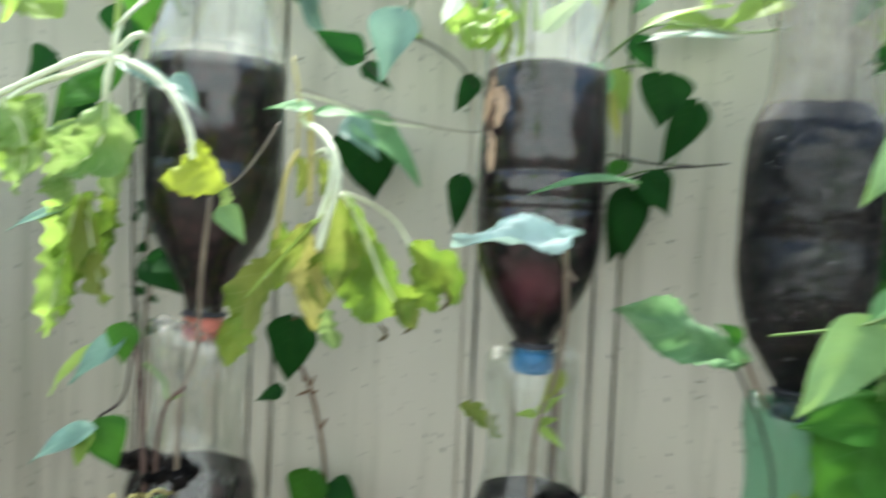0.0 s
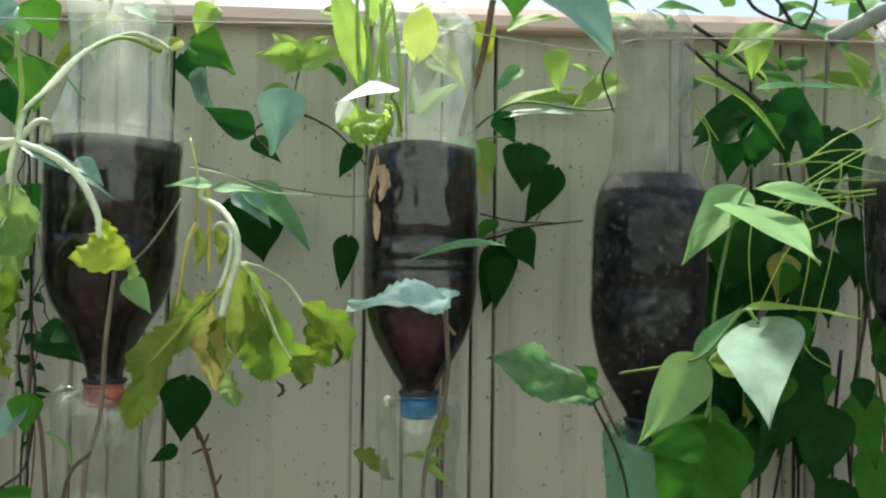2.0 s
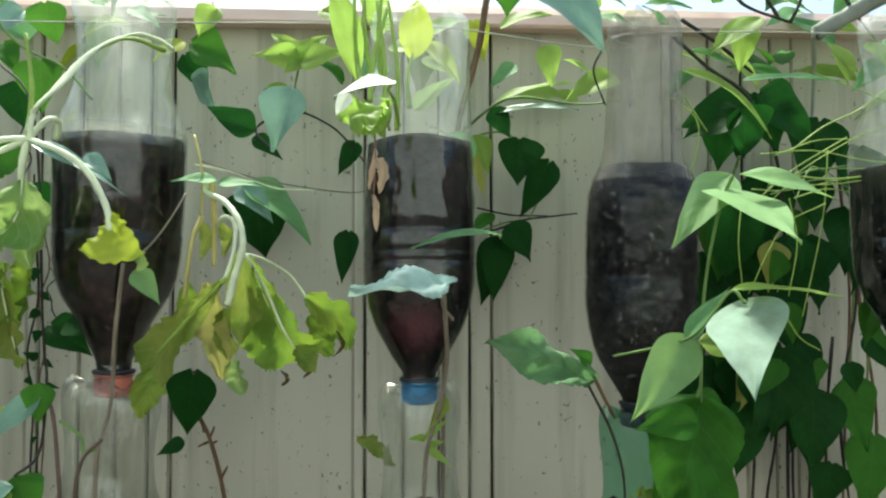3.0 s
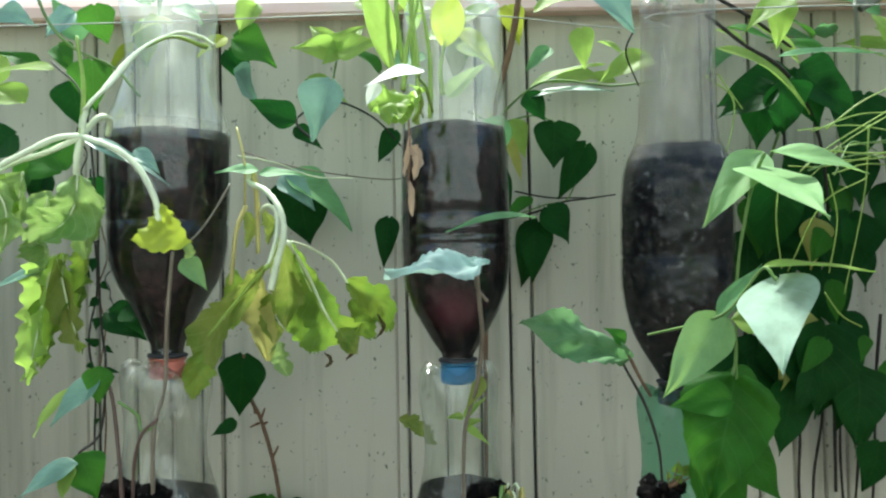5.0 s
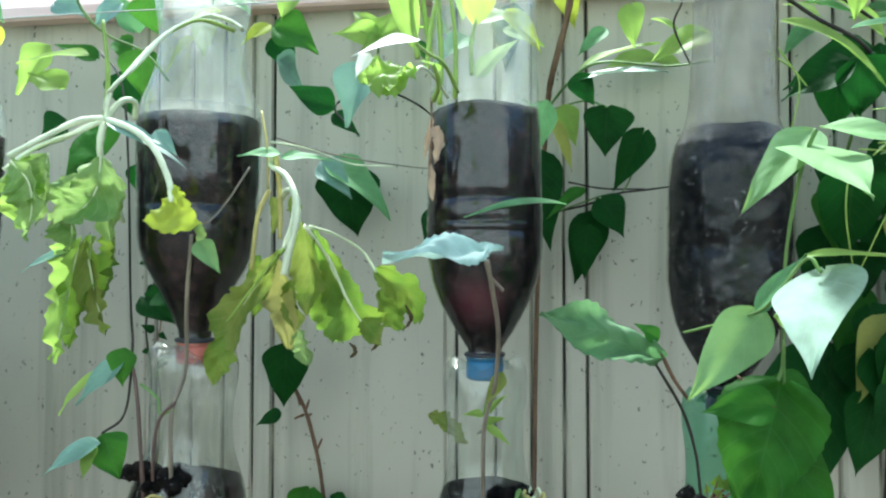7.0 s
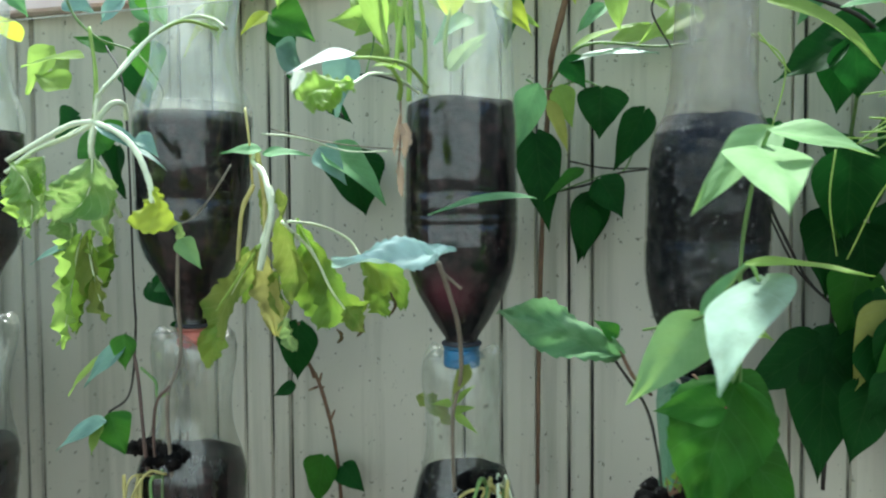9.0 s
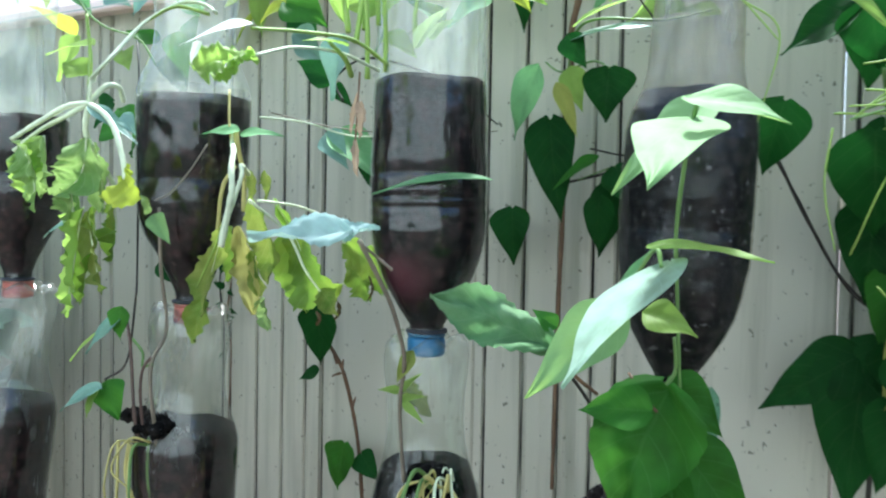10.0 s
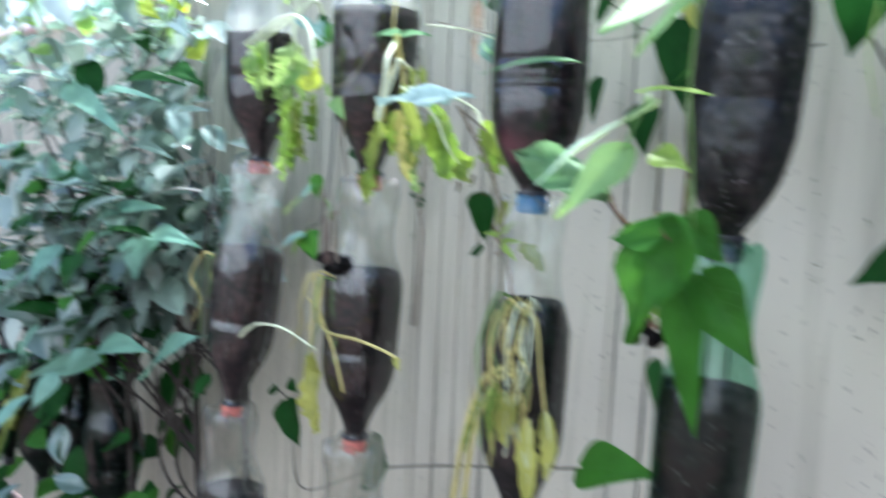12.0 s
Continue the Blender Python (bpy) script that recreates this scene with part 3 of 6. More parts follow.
bottle(L1, "fogged clear bottle of soil under a red cap", girth=0.96, shell=FOGGED, fill=0.232, hung=A1)
bottle(L2, "clear bottle with black soil and wilted straw stalks", girth=0.87, shell=CLEAR, cap=BLUE_CAP, earth=BLACK_SOIL, fill=0.245, hung=A2)
bottle(L3, "green plastic bottle half full of black soil", girth=0.84, shell=GREEN, cap=DARK_CAP, earth=BLACK_SOIL, fill=0.225, hung=A3)
bottle(L0, "fogged clear bottle of soil hanging askew, red cap", shell=FOGGED, fill=0.232, hung=A0)
for a in (L0, L1, L2):
    bottle((a[0] + 0.005, a[1], a[2] - 0.336), "fogged clear bottle in the lowest row of soil", shell=FOGGED, fill=0.215, hung=a)
S0, S1, S2, S3 = (-1.880, 0.040, 0.420), (-1.600, 0.040, 0.452), (-1.352, 0.040, 0.492), (-1.150, 0.040, 0.512)
for a in (S0, S1, S2, S3):
    b = (a[0] - 0.004, a[1], a[2] + 0.338)
    bottle(a, "dark green bottle of black soil low behind shrub leaves", girth=1.12, fill=0.31, earth=BLACK_SOIL, cap=DARK_CAP, shell=GREEN, hung=b)
    bottle(b, "clear bottle of black soil behind shrub leaves", fill=0.22, earth=BLACK_SOIL, cap=DARK_CAP)

# a cord strung through the tops of the upper bottles
bm = bmesh.new()
cz = (-0.046, 0.000, 1.621)[2]
tube(bm, [(-3.5, FY - 0.002, cz + 0.04), (S0[0] - 0.2, 0.05, cz), (A0[0], A0[1], cz - 0.004), (A1[0], A1[1], cz - 0.002), (A2[0], A2[1], cz), (A3[0], A3[1] + 0.04, cz), (A4[0], A4[1], cz), (3.0, FY - 0.002, cz + 0.05)], 0.0006, 0.0006, 6, 0.02)
tagged(new("cord", mesh_of("cord", bm, CORD)), "thin pale cord strung through the bottle tops", "cord")


# ---- plants ----
def bean_plant():
    p = plant_of("bean_plant", "pale green climbing bean plant with pointed leaflets", "climbing plant")
    leaf(p, (0.224, -0.112, 1.463), (0.219, -0.228, 1.417), 0.052, (0.05, -0.4, 0.9), "bean", PALE_BEAN, 0.05, 0.25)
    leaf(p, (0.236, -0.100, 1.475), (0.181, -0.120, 1.418), 0.036, (-0.4, -0.8, 0.5), "bean", PALE_BEAN, 0.2, 0.4)
    leaf(p, (0.225, -0.140, 1.471), (0.278, -0.170, 1.449), 0.032, (0.1, -0.6, 0.8), "ovate", PALE_BEAN, 0.2, 0.4)
    leaf(p, (0.222, -0.155, 1.381), (0.191, -0.238, 1.326), 0.053, (-0.52, -0.70, 0.45), "bean", MINT, 0.10, 0.3)
    leaf(p, (0.192, -0.130, 1.353), (0.142, -0.150, 1.296), 0.038, (-0.1, -1, 0.3), "bean", PALE_BEAN, 0.12, 0.35)
    leaf(p, (0.210, -0.160, 1.389), (0.275, -0.180, 1.384), 0.022, (0, -0.25, 1), "ovate", LIME, 0.2, 0.3)
    leaf(p, (0.187, -0.130, 1.353), (0.214, -0.150, 1.389), 0.020, (-0.4, -0.6, 0.6), "ovate", BEAN, 0.2, 0.2)
    leaf(p, (0.201, -0.120, 1.350), (0.233, -0.120, 1.338), 0.026, (0.1, -0.7, 0.6), "ovate", LIME, 0.2, 0.7)
    stem(p, [(0.229, -0.120, 1.473), (0.223, -0.110, 1.450), (0.216, -0.100, 1.400), (0.216, -0.090, 1.357), (0.218, -0.080, 1.291)])
    stem(p, [(0.218, -0.160, 1.379), (0.212, -0.150, 1.387), (0.192, -0.140, 1.358), (0.174, -0.120, 1.347), (0.152, -0.070, 1.335)], 0.0013)
    # broad leaves hanging over the green bottle
    leaf(p, (0.212, -0.094, 1.301), (0.183, -0.106, 1.204), 0.084, (-0.2, -1, 0.3), "heart", MID, 0.12, 0.3, 0.14, quilt=0.04, teeth=0.06)
    leaf(p, (0.204, -0.104, 1.288), (0.158, -0.098, 1.284), 0.032, (-0.1, -1, 0.5), "heart", MID, 0.2, 0.5)
    leaf(p, (0.210, -0.080, 1.302), (0.244, -0.080, 1.272), 0.038, (0.1, -1, 0.4), "heart", MID, 0.15, 0.4)
    leaf(p, (0.203, -0.062, 1.250), (0.222, -0.052, 1.127), 0.048, (-0.25, -1, 0.2), "heart", MID, 0.15, 0.3)
    leaf(p, (0.214, -0.055, 1.258), (0.266, -0.052, 1.196), 0.054, (0.1, -1, 0.25), "heart", MID, 0.12, 0.3)
    leaf(p, (0.196, -0.080, 1.192), (0.196, -0.080, 1.150), 0.022, (-0.3, -1, 0.2), "ovate", HEART, 0.15, 0.3)
    stem(p, [(0.206, -0.062, 1.256), (0.208, -0.085, 1.280), (0.204, -0.098, 1.290), (0.186, -0.082, 1.306)], 0.0010, 0.0008, BROWN_STEM)
    stem(p, [(0.207, -0.090, 1.298), (0.215, -0.085, 1.310), (0.215, -0.090, 1.332)], 0.0014)
    stem(p, [(0.131, -0.070, 1.313), (0.154, -0.050, 1.274), (0.162, -0.055, 1.244), (0.166, -0.050, 1.212), (0.168, -0.045, 1.190)], 0.0012, 0.001, TWIG)
    # long thin tendrils
    for a, b, c in (((0.310, 0.000, 1.472), (0.340, 0.000, 1.496), (0.402, 0.020, 1.529)), ((0.300, 0.000, 1.477), (0.344, 0.020, 1.479), (0.401, 0.020, 1.490)),
                    ((0.369, 0.000, 1.465), (0.338, 0.020, 1.443), (0.314, 0.040, 1.382)), ((0.238, 0.030, 1.567), (0.264, 0.030, 1.540), (0.251, 0.030, 1.477))):
        stem(p, [a, b, c], 0.0008, 0.0006, LIME_STEM, "tendril")
    rnd = random.Random(31)
    for k in range(11):
        a = Vector((0.322 + rnd.uniform(-0.014, 0.022), rnd.uniform(-0.02, 0.03), 1.483 + rnd.uniform(-0.025, 0.03)))
        c = Vector((rnd.uniform(0.42, 0.50), rnd.uniform(-0.01, 0.10), 1.515 + rnd.uniform(-0.06, 0.06)))
        stem(p, [a, a.lerp(c, 0.35) + Vector((0, 0, rnd.uniform(0.0, 0.022))), a.lerp(c, 0.7) + Vector((0, 0, rnd.uniform(-0.004, 0.02))), c], rnd.uniform(0.0006, 0.0010), 0.0006, rnd.choice((LIME_STEM, GREEN_STEM, LIME_STEM)), "tendril")
    for a, b, c in (((0.360, 0.000, 1.584), (0.392, 0.010, 1.578), (0.450, 0.020, 1.560)), ((0.239, 0.000, 1.561), (0.250, 0.005, 1.548), (0.264, 0.010, 1.531)), ((0.329, 0.000, 1.363), (0.348, 0.010, 1.342), (0.372, 0.020, 1.330)),
                    ((0.300, 0.020, 1.470), (0.296, 0.020, 1.430), (0.304, 0.030, 1.385)), ((0.340, 0.010, 1.470), (0.352, 0.020, 1.430), (0.348, 0.030, 1.380)), ((0.395, 0.040, 1.520), (0.388, 0.040, 1.450), (0.372, 0.050, 1.360))):
        stem(p, [a, b, c], 0.0008, 0.0006, LIME_STEM, "tendril")
    return p


def wall_vine():
    p = plant_of("wall_vine", "dark green heart-leaved vine climbing the beige fence", "climbing plant")
    f = (0, -1, 0.3)
    leaf(p, (0.103, 0.235, 1.444), (0.084, 0.250, 1.364), 0.050, f)
    leaf(p, (0.109, 0.200, 1.459), (0.135, 0.200, 1.417), 0.046, (0.2, -1, 0.3))
    leaf(p, (0.156, 0.200, 1.531), (0.124, 0.210, 1.467), 0.042, f)
    leaf(p, (0.113, 0.150, 1.548), (0.108, 0.150, 1.497), 0.056, f)
    leaf(p, (0.040, 0.200, 1.509), (0.050, 0.200, 1.401), 0.058, (0.1, -1, 0.2))
    leaf(p, (0.053, 0.120, 1.551), (0.026, 0.130, 1.481), 0.042, (-0.2, -1, 0.3), "ovate", BEAN)
    leaf(p, (0.058, 0.160, 1.540), (0.077, 0.170, 1.485), 0.022, (0.4, -0.8, 0.5), "ovate", YELLOW)
    leaf(p, (0.069, 0.170, 1.557), (0.082, 0.170, 1.511), 0.03, (-0.1, -1, 0.3), "ovate", LIME)
    leaf(p, (0.094, 0.200, 1.429), (0.089, 0.210, 1.371), 0.036, f)
    leaf(p, (-0.067, 0.220, 1.555), (-0.086, 0.220, 1.516), 0.028, f)
    leaf(p, (-0.075, 0.220, 1.451), (-0.081, 0.220, 1.391), 0.034, (-0.3, -1, 0.2))
    leaf(p, (0.092, 0.200, 1.471), (0.051, 0.180, 1.435), 0.022, (0, -0.6, 0.8), "ovate", MID)
    leaf(p, (-0.007, 0.220, 1.417), (-0.003, 0.220, 1.355), 0.05, f)
    # leaves above
    leaf(p, (0.085, 0.120, 1.582), (0.159, 0.100, 1.597), 0.024, (0, -0.5, 0.9), "ovate", LIME, 0.2, 0.5)
    leaf(p, (0.083, 0.120, 1.570), (0.167, 0.100, 1.570), 0.026, (0, -0.5, 0.9), "ovate", SILVER, 0.2, 0.4)
    leaf(p, (0.080, 0.120, 1.576), (0.100, 0.120, 1.543), 0.03, (-0.3, -0.7, 0.6), "ovate", HEART, 0.2, 0.4)
    leaf(p, (0.151, 0.100, 1.622), (0.182, 0.100, 1.604), 0.03, (0.2, -0.5, 0.9), "ovate", LIME, 0.2, 0.5)
    leaf(p, (0.015, 0.200, 1.679), (0.006, 0.210, 1.604), 0.045, (-0.2, -1, 0.2), "ovate", HEART, 0.2, 0.3)
    stem(p, [(0.083, 0.190, 1.717), (0.074, 0.200, 1.661), (0.057, 0.210, 1.598), (0.052, 0.230, 1.566), (0.043, 0.245, 1.449), (0.037, 0.250, 1.279), (0.035, 0.250, 1.104)], 0.0040, 0.0022, BROWN_STEM)
    stem(p, [(0.052, 0.220, 1.564), (0.082, 0.140, 1.581), (0.110, 0.120, 1.587), (0.167, 0.110, 1.578), (0.210, 0.100, 1.580)], 0.0016, 0.001, GREEN_STEM)
    stem(p, [(0.043, 0.240, 1.445), (0.094, 0.220, 1.454), (0.126, 0.210, 1.465), (0.160, 0.220, 1.470), (0.193, 0.220, 1.474)], 0.0014, 0.001, TWIG)
    stem(p, [(0.113, 0.150, 1.548), (0.091, 0.170, 1.560), (0.051, 0.200, 1.558), (0.027, 0.220, 1.573)], 0.0012, 0.001)
    stem(p, [(0.156, 0.200, 1.531), (0.136, 0.210, 1.471), (0.108, 0.220, 1.463), (0.063, 0.230, 1.448)], 0.0011, 0.0009)
    stem(p, [(0.075, 0.230, 1.481), (0.114, 0.220, 1.472), (0.158, 0.220, 1.471)], 0.0011, 0.0009, TWIG)
    return p


def left_vine():
    p = plant_of("wall_vine", "vine with brown stalk and few dark leaves on the fence", "climbing plant")
    leaf(p, (-0.244, 0.200, 1.295), (-0.256, 0.220, 1.221), 0.060, (0.1, -1, 0.2))
    leaf(p, (-0.259, 0.220, 1.213), (-0.289, 0.220, 1.199), 0.022, (0, -0.8, 0.6))
    leaf(p, (-0.226, 0.230, 1.125), (-0.236, 0.230, 1.065), 0.055, (-0.1, -1, 0.3), "heart", MID)
    leaf(p, (-0.202, 0.230, 1.115), (-0.171, 0.220, 1.087), 0.036, (0.2, -1, 0.3))
    stem(p, [(-0.244, 0.200, 1.295), (-0.247, 0.220, 1.254), (-0.234, 0.235, 1.215), (-0.221, 0.240, 1.163), (-0.214, 0.245, 1.108), (-0.211, 0.250, 1.040)], 0.0022, 0.0026, BROWN_STEM)
    for a, b in (((-0.239, 0.230, 1.223), (-0.244, 0.225, 1.241)), ((-0.234, 0.235, 1.215), (-0.222, 0.220, 1.239)), ((-0.231, 0.235, 1.208), (-0.219, 0.220, 1.216)), ((-0.236, 0.235, 1.210), (-0.251, 0.225, 1.204)), ((-0.221, 0.240, 1.169), (-0.208, 0.230, 1.192))):
        stem(p, [a, Vector(a).lerp(Vector(b), 0.35) + Vector((0.001, -0.002, 0.001)), Vector(a).lerp(Vector(b), 0.6)], 0.0018, 0.0011, BROWN_STEM, "twig")
    # dark bare stalks creeping up the fence beside the first bottle
    rnd = random.Random(17)
    for a, b, r in (((-0.442, 0.250, 1.520), (-0.447, 0.258, 1.060), 0.0022), ((-0.430, 0.252, 1.450), (-0.437, 0.258, 1.060), 0.0017), ((-0.455, 0.245, 1.620), (-0.444, 0.254, 1.440), 0.0015), ((-0.418, 0.252, 1.434), (-0.423, 0.258, 1.330), 0.0013)):
        a, b = Vector(a), Vector(b)
        stem(p, [a] + [a.lerp(b, q) + Vector((rnd.uniform(-0.008, 0.008), 0, 0)) for q in (0.1, 0.2, 0.32, 0.45, 0.58, 0.7, 0.83)] + [b], r * 0.5, r * 0.65, rnd.choice((TWIG, BROWN_STEM)))
    for k in range(12):
        at = Vector((-0.438 + rnd.uniform(-0.012, 0.014), 0.246, rnd.uniform(1.20, 1.54)))
        d = Vector((rnd.uniform(-1, 1), -0.3, rnd.uniform(-0.9, 0.3))).normalized()
        leaf(p, at, at + d * rnd.uniform(0.012, 0.026), rnd.uniform(0.008, 0.016), (rnd.uniform(-0.5, 0.5), -1, 0.3), "ovate", HEART, 0.3, 0.6)
    # leaves beside the second bottle
    leaf(p, (-0.117, 0.050, 1.574), (-0.135, 0.060, 1.516), 0.056, (-0.2, -0.8, 0.6), "heart", SILVER)
    leaf(p, (-0.163, 0.100, 1.539), (-0.130, 0.090, 1.515), 0.02, (0, -1, 0.2), "ovate", HEART)
    leaf(p, (-0.160, 0.100, 1.545), (-0.210, 0.100, 1.567), 0.034, (-0.1, -1, 0.15), "ovate", HEART)

    stem(p, [(-0.138, 0.080, 1.520), (-0.160, 0.100, 1.547), (-0.125, 0.100, 1.565), (-0.095, 0.140, 1.562), (-0.075, 0.200, 1.553), (-0.039, 0.250, 1.513)], 0.0013, 0.001, TWIG)
    # the wide dark leaf and the light one before it
    leaf(p, (-0.184, 0.230, 1.499), (-0.177, 0.245, 1.421), 0.085, (0, -1, 0.35))
    leaf(p, (-0.176, 0.120, 1.496), (-0.107, 0.120, 1.432), 0.050, (0.4, -0.7, 0.7), "ovate", BEAN, 0.3, 0.7)
    leaf(p, (-0.178, 0.110, 1.493), (-0.141, 0.100, 1.453), 0.034, (-0.1, -0.8, 0.6), "ovate", SILVER, 0.2, 0.5)
    stem(p, [(-0.202, 0.030, 1.500), (-0.177, 0.070, 1.499), (-0.143, 0.100, 1.488), (-0.105, 0.120, 1.488)], 0.0012, 0.0007, PALE_STEM)
    stem(p, [(-0.203, 0.050, 1.507), (-0.149, 0.100, 1.495), (-0.076, 0.200, 1.495), (-0.039, 0.250, 1.506)], 0.0008, 0.0006, STALK)
    # lime leaves under the rail
    for tip, w in (((-0.169, 0.120, 1.629), 0.034), ((-0.066, 0.100, 1.623), 0.036), ((-0.154, 0.140, 1.656), 0.03), ((-0.093, 0.140, 1.656), 0.034), ((-0.133, 0.100, 1.603), 0.02)):
        leaf(p, (-0.119, 0.120, 1.622), tip, w, (random.uniform(-0.4, 0.4), -0.95, random.uniform(0.1, 0.6)), "ovate", LIME, 0.2, 0.5)
    stem(p, [(-0.119, 0.120, 1.622), (-0.126, 0.140, 1.605), (-0.128, 0.120, 1.569)], 0.0012, 0.001)
    rnd = random.Random(21)
    for k in range(64):
        at = Vector((rnd.uniform(-0.6, 0.22), rnd.uniform(0.06, 0.26), rnd.uniform(1.615, 1.79)))
        d = Vector((rnd.uniform(-1, 1), rnd.uniform(-0.4, 0.1), rnd.uniform(-0.7, 0.3))).normalized()
        s = rnd.uniform(0.036, 0.066)
        leaf(p, at, at + d * s, s * 0.65, (rnd.uniform(-0.4, 0.4), -0.7, 0.7), "heart", rnd.choice((LIME, LIME, MID, BEAN, YELLOW_LIME)), 0.2, 0.5)
    leaf(p, (-0.224, 0.100, 1.632), (-0.184, 0.120, 1.607), 0.06, (0.1, -0.8, 0.6), "heart", MID)
    leaf(p, (-0.200, 0.100, 1.667), (-0.218, 0.100, 1.638), 0.045, (-0.1, -0.8, 0.6), "heart", LIME)
    leaf(p, (-0.241, 0.140, 1.632), (-0.225, 0.160, 1.600), 0.04, (0.1, -0.8, 0.5), "heart", HEART)
    leaf(p, (-0.229, 0.120, 1.602), (-0.216, 0.160, 1.577), 0.05, (0.1, -0.8, 0.5), "heart", SILVER)
    return p


def pale_top_leaf():
    p = plant_of("broad_leaf_climber", "large pale blue-green leaf hanging above the fence top", "climbing plant")
    leaf(p, (0.102, -0.060, 1.649), (0.142, -0.080, 1.575), 0.062, (-0.1, -0.75, 0.7), "heart", SILVER, 0.15, 0.4)
    leaf(p, (0.076, 0.000, 1.670), (0.079, 0.000, 1.630), 0.05, (0.1, -0.8, 0.6), "heart", MID)
    stem(p, [(0.164, 0.000, 1.602), (0.159, 0.010, 1.585), (0.175, 0.030, 1.559)], 0.001, 0.0008, TWIG)
    stem(p, [(0.102, -0.060, 1.649), (0.131, 0.000, 1.697), (0.221, 0.150, 1.783), (0.286, 0.250, 1.789)], 0.0015, 0.0015, GREEN_STEM)
    # dark leaves and a drooping yellow-green one past the third bottle
    leaf(p, (0.250, 0.030, 1.593), (0.339, 0.040, 1.528), 0.036, (0.3, -0.6, 0.8), "ovate", LIME, 0.25, 0.8)
    leaf(p, (0.347, 0.100, 1.582), (0.276, 0.120, 1.554), 0.055, (0, -0.9, 0.5), "heart", HEART)
    leaf(p, (0.335, 0.100, 1.565), (0.343, 0.120, 1.525), 0.05, (0.1, -1, 0.3), "heart", HEART)
    leaf(p, (0.368, 0.120, 1.593), (0.435, 0.140, 1.539), 0.07, (0.2, -1, 0.3), "heart", HEART)
    leaf(p, (0.302, 0.020, 1.581), (0.388, 0.000, 1.575), 0.022, (0, -0.5, 0.9), "ovate", BEAN)
    stem(p, [(0.230, 0.000, 1.615), (0.283, 0.050, 1.601), (0.347, 0.100, 1.582), (0.408, 0.160, 1.516), (0.444, 0.220, 1.367), (0.457, 0.250, 1.112)], 0.0018, 0.002, TWIG)
    return p


def right_leaf_mass():
    """The thick growth of the climber on the fence beyond the third bottle."""
    p = plant_of("leafy_climber", "dense dark green climber covering the fence", "climbing plant")
    rnd = random.Random(11)
    spots = (((0.339, 0.160, 1.462), 0.085), ((0.399, 0.200, 1.432), 0.09), ((0.438, 0.200, 1.476), 0.08), ((0.366, 0.200, 1.407), 0.08), ((0.413, 0.180, 1.381), 0.09), ((0.462, 0.200, 1.418), 0.08),
             ((0.344, 0.200, 1.305), 0.09), ((0.324, 0.200, 1.280), 0.08), ((0.361, 0.140, 1.304), 0.1), ((0.410, 0.180, 1.293), 0.09), ((0.446, 0.180, 1.268), 0.09), ((0.366, 0.160, 1.345), 0.08),
             ((0.446, 0.200, 1.329), 0.08), ((0.344, 0.200, 1.498), 0.06), ((0.472, 0.200, 1.514), 0.08))
    for at, size in spots:
        d = Vector((rnd.uniform(-0.35, 0.35), rnd.uniform(-0.15, 0.05), -1)).normalized()
        size *= 0.8
        leaf(p, Vector(at), Vector(at) + d * size, size * rnd.uniform(0.75, 0.95), (rnd.uniform(-0.4, 0.4), -1, rnd.uniform(0.1, 0.6)), "heart", rnd.choice((HEART, HEART, MID)), 0.15, rnd.uniform(0.2, 0.6))
    # the large leaves standing clear of the fence
    leaf(p, (0.331, 0.200, 1.288), (0.247, 0.182, 1.237), 0.062, (-0.1, -1, 0.1), "heart", HEART, 0.1, 0.2)
    leaf(p, (0.336, 0.200, 1.290), (0.318, 0.175, 1.153), 0.088, (-0.05, -1, 0.05), "heart", HEART, 0.1, 0.2)
    leaf(p, (0.376, 0.190, 1.307), (0.382, 0.180, 1.222), 0.10, (0.1, -1, 0.3), "heart", HEART)
    leaf(p, (0.331, 0.100, 1.476), (0.335, 0.140, 1.393), 0.075, (0, -1, 0.3), "heart", HEART)
    leaf(p, (0.321, 0.060, 1.565), (0.332, 0.080, 1.519), 0.065, (0.1, -1, 0.4), "heart", HEART)
    leaf(p, (0.316, 0.060, 1.560), (0.263, 0.080, 1.535), 0.05, (0, -0.8, 0.6), "heart", HEART)
    leaf(p, (0.267, 0.100, 1.502), (0.249, 0.120, 1.445), 0.055, (0, -1, 0.3), "heart", HEART)
    leaf(p, (0.379, 0.150, 1.333), (0.342, 0.140, 1.251), 0.05, (0, -1, 0.4), "heart", YELLOW)
    stem(p, [(0.258, 0.150, 1.465), (0.289, 0.180, 1.401), (0.327, 0.200, 1.340), (0.386, 0.200, 1.308)], 0.0016, 0.0014, TWIG)
    stem(p, [(0.345, 0.220, 1.374), (0.348, 0.240, 1.275), (0.344, 0.250, 1.121)], 0.0024, 0.0024, TWIG)
    stem(p, [(0.335, 0.100, 1.523), (0.346, 0.180, 1.466), (0.347, 0.220, 1.368)], 0.0016, 0.0018, GREEN_STEM)
